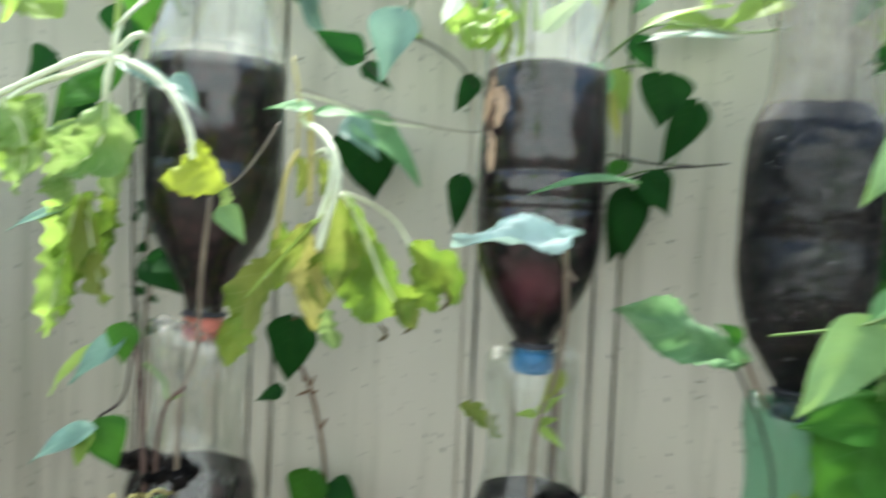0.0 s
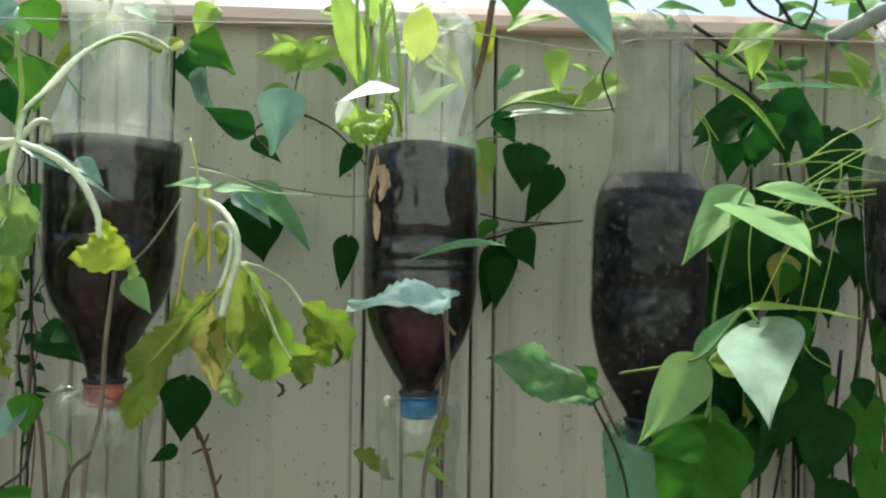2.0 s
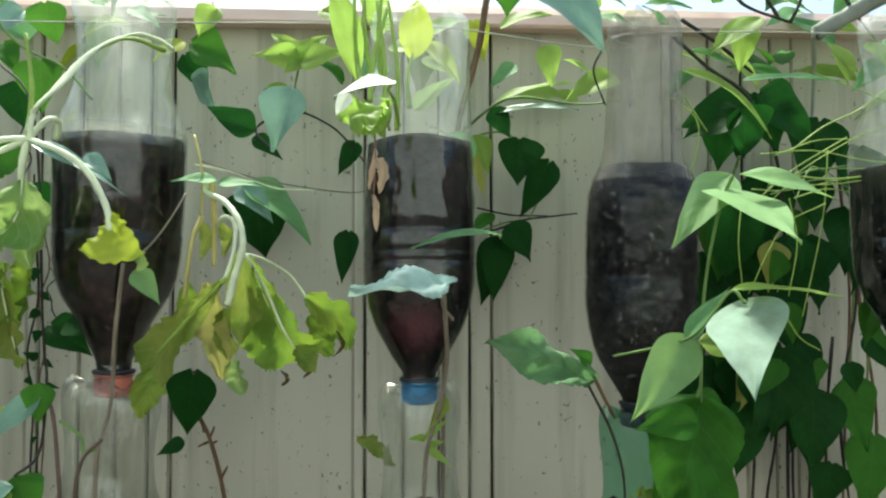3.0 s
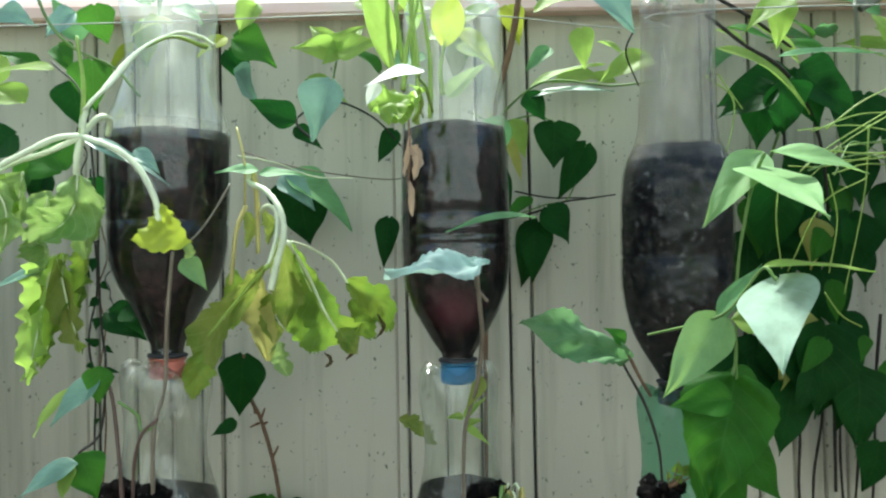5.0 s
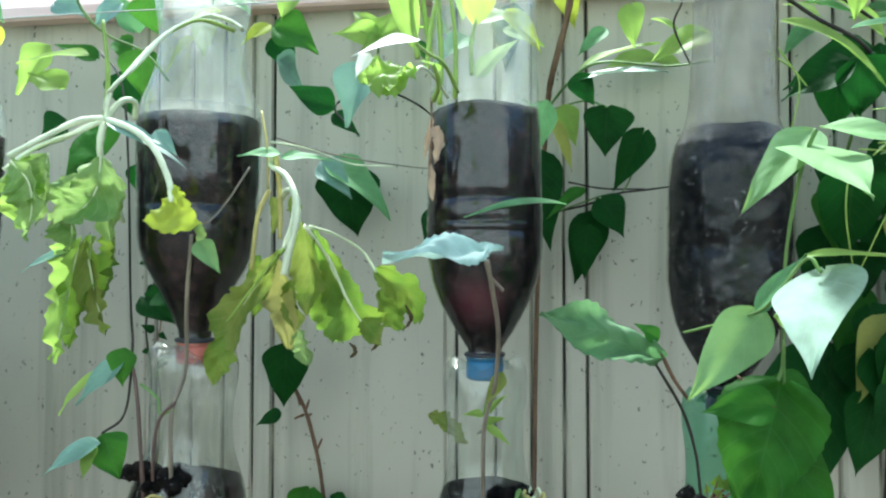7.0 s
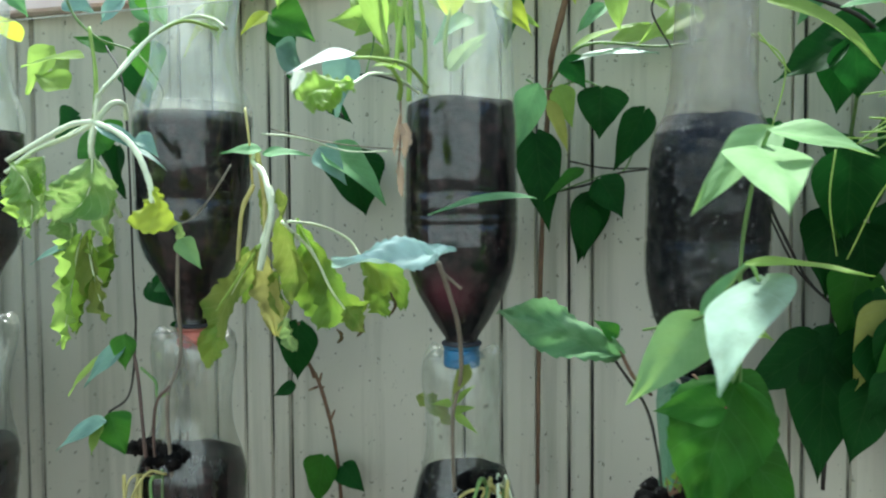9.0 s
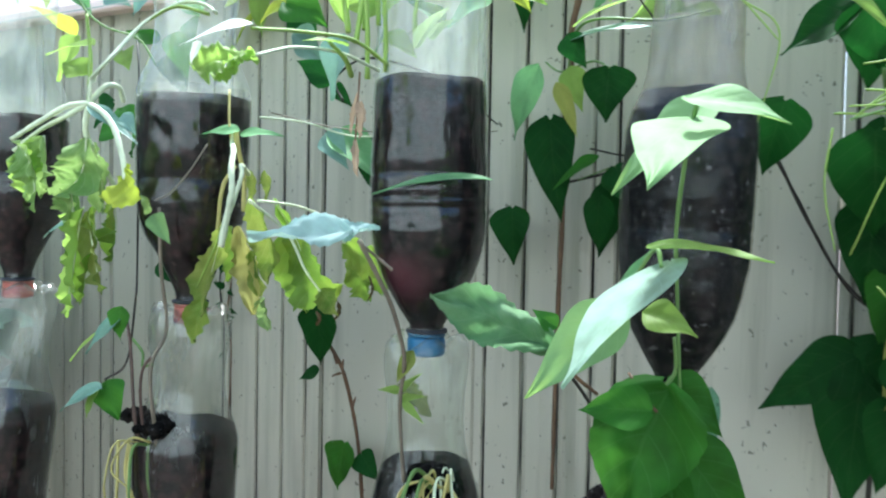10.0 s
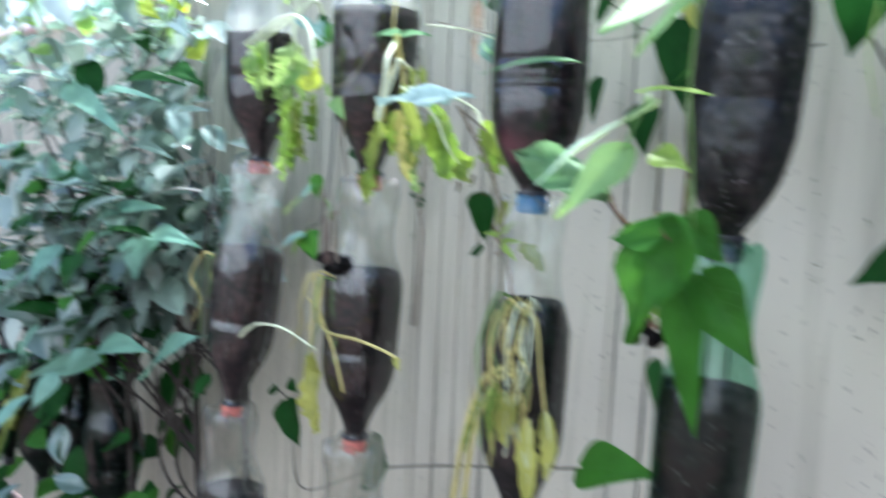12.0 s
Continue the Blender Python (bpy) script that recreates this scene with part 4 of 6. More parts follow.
    for at, size, m in (((0.339, 0.200, 1.424), 0.09, HEART), ((0.384, 0.200, 1.341), 0.10, HEART), ((0.393, 0.130, 1.323), 0.10, HEART), ((0.364, 0.200, 1.366), 0.08, MID), ((0.440, 0.160, 1.271), 0.085, HEART), ((0.485, 0.170, 1.281), 0.08, MID),
                        ((0.447, 0.180, 1.444), 0.09, HEART), ((0.418, 0.200, 1.515), 0.1, HEART), ((0.332, 0.140, 1.591), 0.08, HEART), ((0.376, 0.140, 1.599), 0.07, HEART), ((0.467, 0.180, 1.578), 0.09, HEART), ((0.513, 0.180, 1.547), 0.09, HEART),
                        ((0.512, 0.200, 1.478), 0.08, HEART), ((0.361, 0.140, 1.262), 0.08, HEART), ((0.536, 0.200, 1.213), 0.09, MID)):
        d = Vector((rnd.uniform(-0.3, 0.3), rnd.uniform(-0.1, 0.05), -1)).normalized()
        leaf(p, Vector(at), Vector(at) + d * size, size * rnd.uniform(0.75, 0.95), (rnd.uniform(-0.3, 0.3), -1, rnd.uniform(0.0, 0.4)), "heart", m, 0.12, rnd.uniform(0.2, 0.5))
    leaf(p, (0.392, 0.150, 1.439), (0.389, 0.150, 1.381), 0.04, (0, -1, 0.2), "ovate", YELLOW)
    for k in range(7):
        a, b = Vector((0.511, 0.220, 1.539)), Vector((0.519, 0.240, 1.104))
        o = Vector((0.012 * k, 0, 0))
        stem(p, [a + o, a.lerp(b, 0.35) + o + Vector((rnd.uniform(-0.015, 0.015), 0, 0)), a.lerp(b, 0.7) + o + Vector((rnd.uniform(-0.015, 0.015), 0, 0)), b + o], rnd.uniform(0.0012, 0.003), 0.0015, rnd.choice((TWIG, BROWN_STEM, GREEN_STEM)))
    stem(p, [(0.258, 0.200, 1.462), (0.279, 0.210, 1.423), (0.311, 0.220, 1.361), (0.351, 0.220, 1.321), (0.376, 0.220, 1.311)], 0.0012, 0.0012, TWIG)
    for x0, x1 in (((0.410, 0.240, 1.234), (0.416, 0.250, 1.059)), ((0.436, 0.240, 1.274), (0.428, 0.250, 1.059)), ((0.463, 0.240, 1.326), (0.468, 0.250, 1.059)), ((0.481, 0.240, 1.299), (0.475, 0.250, 1.059)), ((0.512, 0.240, 1.326), (0.498, 0.250, 1.059))):
        a, b = Vector(x0), Vector(x1)
        stem(p, [a, a.lerp(b, 0.3) + Vector((rnd.uniform(-0.006, 0.006), -0.004, 0)), a.lerp(b, 0.65) + Vector((rnd.uniform(-0.006, 0.006), 0, 0)), b], rnd.uniform(0.0012, 0.0022), 0.0016, rnd.choice((TWIG, TWIG, BROWN_STEM)))
    for a, b, w in (((0.459, 0.200, 1.262), (0.465, 0.200, 1.170), 0.055), ((0.431, 0.200, 1.269), (0.423, 0.220, 1.208), 0.05), ((0.484, 0.200, 1.182), (0.469, 0.210, 1.123), 0.06), ((0.393, 0.200, 1.279), (0.390, 0.220, 1.212), 0.05)):
        leaf(p, a, b, w, (rnd.uniform(-0.3, 0.3), -1, 0.1), "heart", HEART, 0.15, 0.4)
    lo, hi = Vector((0.354, 0.130, 1.405)), Vector((0.512, 0.150, 1.194))
    for k in range(20):
        at = Vector((rnd.uniform(lo.x, hi.x), rnd.uniform(0.08, 0.16), rnd.uniform(hi.z + 0.08, lo.z + 0.06)))
        d = Vector((rnd.uniform(-0.8, 0.8), rnd.uniform(-0.3, 0.1), -1)).normalized()
        s = rnd.uniform(0.028, 0.055)
        leaf(p, at, at + d * s, s * rnd.uniform(0.5, 0.85), (rnd.uniform(-0.6, 0.6), -1, rnd.uniform(0.0, 0.6)), rnd.choice(("heart", "ovate")), rnd.choice((MID, HEART, HEART, MID)), 0.2, rnd.uniform(0.2, 0.7))
    # light leaves along the rail
    for k in range(76):
        at = Vector((rnd.uniform(0.20, 0.72), rnd.uniform(0.04, 0.26), rnd.uniform(1.60, 1.78)))
        d = Vector((rnd.uniform(-1, 1), rnd.uniform(-0.4, 0.2), rnd.uniform(-0.8, 0.2))).normalized()
        s = rnd.uniform(0.045, 0.075)
        leaf(p, at, at + d * s, s * 0.6, (rnd.uniform(-0.4, 0.4), -0.6, 0.8), "ovate", rnd.choice((LIME, LIME, MID, BEAN)), 0.2, 0.5)
    return p


def lettuce_left():
    p = plant_of("wilted_lettuce", "wilted lime lettuce with drooping frilled leaves", "lettuce")
    j = (-0.292, -0.092, 1.500)
    stem(p, [j, (-0.288, -0.092, 1.521), (-0.275, -0.081, 1.543), (-0.258, -0.060, 1.576), (-0.235, -0.039, 1.596), (-0.217, -0.029, 1.595), (-0.205, -0.029, 1.587)], 0.0044, 0.0036, PALE_STEM, "stalk", 0.4)
    stem(p, [(-0.258, -0.060, 1.576), (-0.236, -0.045, 1.591), (-0.212, -0.029, 1.586)], 0.0022, 0.0045, LIME_STEM, "stalk", 0.4)
    stem(p, [j, (-0.307, -0.102, 1.497), (-0.328, -0.113, 1.483), (-0.352, -0.123, 1.467)], 0.0026, 0.0020, PALE_STEM, "stalk")
    stem(p, [j, (-0.312, -0.102, 1.487), (-0.343, -0.102, 1.477), (-0.363, -0.113, 1.458)], 0.0023, 0.0018, PALE_STEM, "stalk")
    stem(p, [j, (-0.261, -0.102, 1.488), (-0.241, -0.108, 1.472), (-0.227, -0.113, 1.448), (-0.224, -0.113, 1.431)], 0.0026, 0.0024, PALE_STEM, "stalk")
    stem(p, [j, (-0.284, -0.081, 1.516), (-0.279, -0.071, 1.517), (-0.285, -0.060, 1.506)], 0.0026, 0.0022, PALE_STEM, "stalk")
    stem(p, [j, (-0.296, -0.092, 1.477), (-0.298, -0.081, 1.460), (-0.300, -0.050, 1.421)], 0.003, 0.002, PALE_STEM, "stalk")
    stem(p, [j, (-0.290, -0.092, 1.539), (-0.295, -0.092, 1.579)], 0.0020, 0.0014, LIME_STEM, "stalk")
    limp_leaf(p, [(-0.224, -0.113, 1.444), (-0.220, -0.115, 1.429), (-0.220, -0.123, 1.407)], 0.052, YELLOW_LIME, (-0.1, -1, 0.35), 0.15, 0.14, True, 0, 0.2)
    leaf(p, (-0.290, -0.094, 1.498), (-0.219, -0.100, 1.460), 0.017, (0, -0.6, 0.8), "ovate", SILVER, 0.2, 0.4)
    leaf(p, (-0.250, -0.092, 1.489), (-0.229, -0.097, 1.468), 0.016, (0.2, -0.8, 0.5), "ovate", SILVER, 0.2, 0.4)
    leaf(p, (-0.214, -0.092, 1.403), (-0.195, -0.092, 1.377), 0.020, (0.4, -0.9, 0.2), "ovate", PALE_BEAN, 0.5, 0.5)
    limp_leaf(p, [(-0.218, -0.102, 1.418), (-0.207, -0.108, 1.414), (-0.200, -0.108, 1.405)], 0.012, FRILL, (0, -0.9, 0.5), 0.3, 0.2, True, 0)
    for line, w, m in (([(-0.357, -0.113, 1.465), (-0.342, -0.113, 1.449), (-0.342, -0.108, 1.428), (-0.352, -0.102, 1.406)], 0.036, FRILL), ([(-0.329, -0.108, 1.471), (-0.336, -0.102, 1.448), (-0.346, -0.097, 1.419)], 0.040, FRILL),
                       ([(-0.295, -0.092, 1.470), (-0.298, -0.092, 1.446), (-0.309, -0.092, 1.430), (-0.330, -0.097, 1.417)], 0.048, FRILL), ([(-0.299, -0.081, 1.467), (-0.296, -0.076, 1.441), (-0.297, -0.071, 1.405)], 0.036, FRILL),
                       ([(-0.343, -0.102, 1.470), (-0.354, -0.102, 1.444), (-0.358, -0.102, 1.414)], 0.034, LIME), ([(-0.327, -0.071, 1.460), (-0.333, -0.071, 1.438), (-0.330, -0.071, 1.405)], 0.040, FRILL),
                       ([(-0.325, -0.071, 1.409), (-0.333, -0.071, 1.374), (-0.340, -0.071, 1.338), (-0.348, -0.071, 1.308)], 0.042, LIME), ([(-0.322, -0.060, 1.410), (-0.325, -0.060, 1.374), (-0.333, -0.060, 1.341), (-0.343, -0.060, 1.318)], 0.032, MID_WILT),
                       ([(-0.324, -0.066, 1.405), (-0.316, -0.066, 1.366), (-0.306, -0.066, 1.330)], 0.034, WILT), ([(-0.309, -0.050, 1.415), (-0.311, -0.045, 1.392), (-0.325, -0.039, 1.358)], 0.040, MID_WILT),
                       ([(-0.330, -0.081, 1.427), (-0.326, -0.081, 1.409), (-0.332, -0.076, 1.387)], 0.034, FRILL)):
        limp_leaf(p, line, w * 0.98, m, (random.uniform(-0.6, 0.5), -1, 0.25), 0.6, 0.34, False, 0.0010, 0.38)
    leaf(p, (-0.331, -0.071, 1.398), (-0.378, -0.071, 1.379), 0.02, (0, -0.6, 0.8), "ovate", SILVER, 0.2, 0.4)
    leaf(p, (-0.334, -0.050, 1.564), (-0.400, -0.050, 1.559), 0.030, (0, -0.5, 0.9), "ovate", LIME, 0.2, 0.4)
    leaf(p, (-0.370, -0.029, 1.541), (-0.408, -0.029, 1.556), 0.035, (0, -0.7, 0.7), "ovate", LIME, 0.2, 0.4)
    leaf(p, (-0.351, 0.000, 1.486), (-0.382, 0.020, 1.516), 0.06, (0, -1, 0.4), "heart", MID, 0.2, 0.4)
    for a, b, w, m, k in (((-0.365, 0.050, 1.645), (-0.393, 0.050, 1.622), 0.040, SILVER, "heart"), ((-0.367, 0.100, 1.670), (-0.361, 0.120, 1.635), 0.050, MID, "heart"), ((-0.444, 0.060, 1.653), (-0.407, 0.060, 1.635), 0.030, SILVER, "ovate"),
                          ((-0.422, 0.050, 1.528), (-0.452, 0.050, 1.501), 0.050, HEART, "heart"), ((-0.433, 0.100, 1.504), (-0.469, 0.120, 1.475), 0.05, MID, "heart"), ((-0.391, -0.020, 1.584), (-0.421, -0.020, 1.538), 0.04, LIME, "ovate"),
                          ((-0.358, 0.080, 1.489), (-0.359, 0.100, 1.456), 0.04, HEART, "heart"), ((-0.443, 0.140, 1.504), (-0.448, 0.160, 1.444), 0.06, HEART, "heart")):
        leaf(p, a, b, w, (random.uniform(-0.3, 0.3), -0.8, 0.5), k, m, 0.2, 0.5)
    leaf(p, (-0.370, 0.100, 1.612), (-0.372, 0.110, 1.562), 0.050, (0.1, -0.9, 0.4), "heart", MID, 0.2, 0.4)
    leaf(p, (-0.401, 0.120, 1.595), (-0.394, 0.130, 1.546), 0.050, (0.1, -0.9, 0.4), "heart", HEART, 0.2, 0.4)
    # low leaves on thin stalks
    leaf(p, (-0.297, -0.050, 1.305), (-0.334, -0.060, 1.267), 0.032, (-0.2, -0.7, 0.7), "ovate", SILVER, 0.15, 0.5)
    leaf(p, (-0.330, -0.029, 1.296), (-0.343, -0.070, 1.262), 0.026, (-0.5, -0.8, 0.4), "ovate", LIME, 0.15, 0.5)
    leaf(p, (-0.298, -0.050, 1.316), (-0.300, -0.050, 1.283), 0.028, (0.2, -0.9, 0.4), "ovate", MID, 0.15, 0.5)
    leaf(p, (-0.312, -0.060, 1.238), (-0.357, -0.070, 1.213), 0.030, (-0.2, -0.6, 0.8), "ovate", SILVER, 0.15, 0.5)
    leaf(p, (-0.316, -0.050, 1.244), (-0.299, -0.050, 1.207), 0.042, (0.1, -0.9, 0.5), "ovate", MID, 0.15, 0.5)
    leaf(p, (-0.317, -0.060, 1.237), (-0.321, -0.070, 1.211), 0.022, (-0.3, -0.9, 0.3), "ovate", LIME, 0.15, 0.5)
    stem(p, [(-0.314, -0.055, 1.245), (-0.302, -0.040, 1.261), (-0.302, -0.030, 1.316), (-0.310, -0.020, 1.354), (-0.330, 0.000, 1.537), (-0.387, 0.050, 1.599)], 0.0012, 0.0010, TWIG)
    stem(p, [(-0.339, -0.071, 1.624), (-0.326, -0.071, 1.595), (-0.310, -0.060, 1.577), (-0.289, -0.039, 1.568), (-0.266, -0.040, 1.542)], 0.0013, 0.001, GREEN_STEM)
    # two bare stalks rising from the lower bottle
    stem(p, [(-0.229, -0.071, 1.409), (-0.238, -0.060, 1.355), (-0.246, -0.045, 1.297), (-0.250, -0.060, 1.264), (-0.255, -0.050, 1.206), (-0.259, -0.040, 1.166)], 0.0016, 0.0019, STALK, "stalk")
    stem(p, [(-0.245, -0.065, 1.274), (-0.260, -0.060, 1.260), (-0.268, -0.055, 1.236), (-0.274, -0.045, 1.196)], 0.0013, 0.0015, REDDISH, "stalk")
    stem(p, [(-0.291, -0.050, 1.304), (-0.286, -0.050, 1.276), (-0.281, -0.050, 1.216), (-0.284, -0.040, 1.181)], 0.0014, 0.0019, REDDISH, "stalk")
    stem(p, [(-0.283, -0.050, 1.286), (-0.265, -0.055, 1.275), (-0.260, -0.060, 1.264), (-0.248, -0.060, 1.267)], 0.0014, 0.0012, GREEN_STEM, "stalk")
    stem(p, [(-0.185, -0.060, 1.464), (-0.197, -0.071, 1.438), (-0.207, -0.081, 1.421), (-0.212, -0.092, 1.415)], 0.0008, 0.0007, STALK, "stalk")
    leaf(p, (-0.325, 0.030, 1.356), (-0.283, 0.020, 1.331), 0.036, (0, -1, 0.4), "heart", HEART, 0.3, 0.4)
    leaf(p, (-0.306, 0.020, 1.360), (-0.264, 0.000, 1.352), 0.030, (0, -1, 0.4), "heart", HEART, 0.3, 0.4)
    return p


def lettuce_right():
    p = plant_of("wilted_lettuce", "yellowing wilted lettuce hanging limp with ragged edges", "lettuce")
    j = (-0.171, -0.040, 1.477)
    for line, r0, r1, m in (([(-0.175, -0.04, 1.468), (-0.156, -0.06, 1.458), (-0.141, -0.08, 1.442), (-0.136, -0.085, 1.422), (-0.142, -0.085, 1.398), (-0.147, -0.085, 1.377)], 0.0022, 0.003, PALE_STEM),
                           ([(-0.173, -0.02, 1.441), (-0.156, -0.05, 1.446), (-0.147, -0.06, 1.438), (-0.146, -0.07, 1.417), (-0.151, -0.075, 1.397)], 0.0024, 0.0016, PALE_STEM),
                           ([(-0.169, -0.04, 1.465), (-0.17, -0.03, 1.436), (-0.17, -0.03, 1.407)], 0.0024, 0.002, STRAW),
                           ([(-0.18, -0.03, 1.448), (-0.186, -0.04, 1.425), (-0.191, -0.04, 1.381)], 0.0022, 0.0018, STRAW),
                           ([(-0.139, -0.06, 1.416), (-0.13, -0.02, 1.389), (-0.117, -0.01, 1.356), (-0.107, 0.0, 1.336)], 0.0016, 0.001, PALE_STEM),
                           ([(-0.138, -0.05, 1.416), (-0.131, 0.0, 1.412), (-0.115, 0.03, 1.399), (-0.101, 0.03, 1.379)], 0.0013, 0.0012, PALE_STEM),
                           ([(-0.15, -0.077, 1.397), (-0.174, -0.062, 1.375), (-0.21, -0.045, 1.338)], 0.0018, 0.0009, LIME_STEM),
                           ([(-0.187, -0.03, 1.516), (-0.178, -0.04, 1.483), (-0.181, -0.03, 1.449)], 0.001, 0.0011, STRAW)):
        stem(p, [j] + line if line[0][2] > 1.46 and line[0][2] < 1.5 else line, r0, r1, m, "stalk")
    for line, w, m, fan in (([(-0.154, -0.075, 1.395), (-0.172, -0.06, 1.377), (-0.197, -0.04, 1.353), (-0.221, -0.03, 1.318)], 0.050, WILT, True),
                             ([(-0.145, -0.05, 1.42), (-0.145, -0.03, 1.389), (-0.146, -0.02, 1.365), (-0.149, -0.02, 1.343)], 0.032, WILT, False),
                             ([(-0.145, -0.02, 1.418), (-0.136, 0.0, 1.386), (-0.121, 0.0, 1.355), (-0.107, 0.01, 1.324)], 0.062, MID_WILT, True),
                             ([(-0.144, 0.0, 1.399), (-0.145, 0.01, 1.365), (-0.136, 0.01, 1.338), (-0.128, 0.01, 1.318)], 0.040, MID_WILT, False),
                             ([(-0.107, 0.0, 1.339), (-0.098, 0.0, 1.328), (-0.09, 0.0, 1.318)], 0.024, WILT, False),
                             ([(-0.102, 0.03, 1.382), (-0.083, 0.03, 1.368), (-0.069, 0.035, 1.353), (-0.066, 0.04, 1.333)], 0.034, MID_WILT, False),
                             ([(-0.099, 0.04, 1.364), (-0.088, 0.04, 1.343), (-0.08, 0.04, 1.326)], 0.032, MID_WILT, False),
                             ([(-0.176, -0.03, 1.394), (-0.173, -0.02, 1.364), (-0.168, -0.02, 1.34), (-0.165, -0.02, 1.314)], 0.032, STRAWLEAF, False),
                             ([(-0.159, -0.03, 1.373), (-0.161, -0.02, 1.351), (-0.159, -0.02, 1.33)], 0.026, WILT, False),
                             ([(-0.156, -0.02, 1.33), (-0.151, -0.02, 1.317), (-0.148, -0.02, 1.301)], 0.026, FRILL, False),
                             ([(-0.193, -0.02, 1.394), (-0.191, -0.02, 1.367), (-0.195, -0.02, 1.343)], 0.024, MID_WILT, False),
                             ([(-0.213, -0.03, 1.326), (-0.223, -0.03, 1.305), (-0.226, -0.03, 1.284)], 0.030, MID_WILT, False),
                             ([(-0.189, 0.0, 1.446), (-0.183, 0.0, 1.432), (-0.188, 0.0, 1.413)], 0.013, WILT, False),
                             ([(-0.171, 0.0, 1.446), (-0.165, 0.0, 1.432), (-0.168, 0.0, 1.416)], 0.014, WILT, False)):
        limp_leaf(p, line, w, m, (random.uniform(-0.3, 0.2), -1, 0.2), 0.25 if fan else 0.45, 0.16, fan, 0.0006 if fan else 0, 0.4)
    # shrivelled brown tips
    for line in ([(-0.100, 0.018, 1.326), (-0.096, 0.014, 1.317), (-0.102, 0.016, 1.309)], [(-0.074, 0.030, 1.350), (-0.067, 0.026, 1.338), (-0.076, 0.030, 1.327)], [(-0.122, 0.016, 1.316), (-0.116, 0.012, 1.309), (-0.121, 0.014, 1.303)]):
        limp_leaf(p, line, 0.0045, BROWN_LEAF, (random.uniform(-0.6, 0.6), -1, 0.2), 0.8, 0.35, False, 0, 0.6)
    leaf(p, (-0.166, -0.040, 1.477), (-0.200, -0.050, 1.474), 0.020, (0, -0.6, 0.8), "ovate", BEAN, 0.2, 0.4)
    leaf(p, (-0.166, -0.040, 1.474), (-0.125, -0.030, 1.473), 0.018, (0, -0.6, 0.8), "ovate", BEAN, 0.2, 0.4)
    return p


def middle_plants():
    p = plant_of("pepper_seedling", "thin seedling with pale leaves on a bare straw stalk", "seedling")
    leaf(p, (0.015, -0.140, 1.392), (-0.050, -0.170, 1.387), 0.044, (0.0, -0.6, 0.8), "ovate", ICE, 0.25, 0.28, 0.14, quilt=0.05, teeth=0.22)
    leaf(p, (-0.001, -0.140, 1.390), (0.023, -0.120, 1.396), 0.028, (0.1, -0.6, 0.8), "ovate", ICE, 0.3, 0.4, 0.14, quilt=0.05, teeth=0.22)
    leaf(p, (0.069, -0.030, 1.433), (-0.007, -0.080, 1.419), 0.022, (0.0, -0.35, 0.95), "ovate", BEAN, 0.25, 0.5)
    stem(p, [(0.013, -0.130, 1.387), (0.016, -0.110, 1.362), (0.018, -0.090, 1.335), (0.014, -0.065, 1.297), (0.006, -0.055, 1.268), (0.003, -0.050, 1.245), (0.002, -0.040, 1.193)], 0.0018, 0.0016, STALK, "stalk")
    stem(p, [(0.022, -0.100, 1.366), (0.014, -0.110, 1.376), (0.012, -0.130, 1.386)], 0.0012, 0.001, STALK, "stalk")
    leaf(p, (0.019, -0.060, 1.303), (0.005, -0.060, 1.276), 0.014, (0.4, -1, 0.2), "ovate", WILT, 0.5, 0.3)
    for a, b in (((0.003, -0.050, 1.268), (0.022, -0.050, 1.285)), ((0.003, -0.050, 1.268), (-0.012, -0.060, 1.270)), ((0.005, -0.050, 1.260), (0.025, -0.050, 1.245)), ((0.003, -0.050, 1.262), (0.020, -0.040, 1.263))):
        leaf(p, a, b, 0.008, (0, -0.8, 0.5), "ovate", LIME, 0.3, 0.4)
    p = plant_of("broad_leaf_seedling", "broad wrinkled green leaf on a brown twig", "seedling")
    leaf(p, (0.136, -0.068, 1.314), (0.047, -0.092, 1.346), 0.045, (-0.1, -0.8, 0.6), "elliptic", MID_PALE, 0.15, 0.4, 0.24, quilt=0.12, teeth=0.16)
    leaf(p, (0.134, -0.070, 1.329), (0.117, -0.070, 1.342), 0.016, (0, -0.8, 0.6), "ovate", MID, 0.2, 0.4)
    stem(p, [(0.133, -0.070, 1.326), (0.144, -0.070, 1.302), (0.158, -0.050, 1.283)], 0.0014, 0.0014, BROWN_STEM)
    p = plant_of("young_lettuce", "young lime lettuce growing from the cut bottle", "lettuce")
    leaf(p, (-0.021, -0.200, 1.519), (-0.058, -0.223, 1.504), 0.021, (-0.10, -0.62, 0.78), "ovate", WHITE, 0.2, 0.35, 0.03)
    leaf(p, (-0.048, -0.215, 1.507), (-0.057, -0.215, 1.493), 0.012, (0, -0.8, 0.5), "ovate", WHITE, 0.2, 0.5)
    leaf(p, (-0.025, -0.194, 1.502), (-0.056, -0.213, 1.492), 0.027, (0, -0.8, 0.6), "lettuce", LIME, 0.2, 0.5, 0.16)
    leaf(p, (-0.026, -0.190, 1.501), (-0.046, -0.207, 1.486), 0.019, (0, -0.8, 0.6), "lettuce", LIME, 0.2, 0.5, 0.16)
    leaf(p, (-0.007, -0.010, 1.587), (0.001, -0.012, 1.639), 0.030, (0.1, -1, 0.2), "elliptic", YELLOW_LIME, 0.2, 0.3)
    leaf(p, (-0.053, -0.050, 1.558), (-0.070, -0.050, 1.644), 0.024, (0.1, -1, 0.2), "elliptic", LIME, 0.2, 0.3)
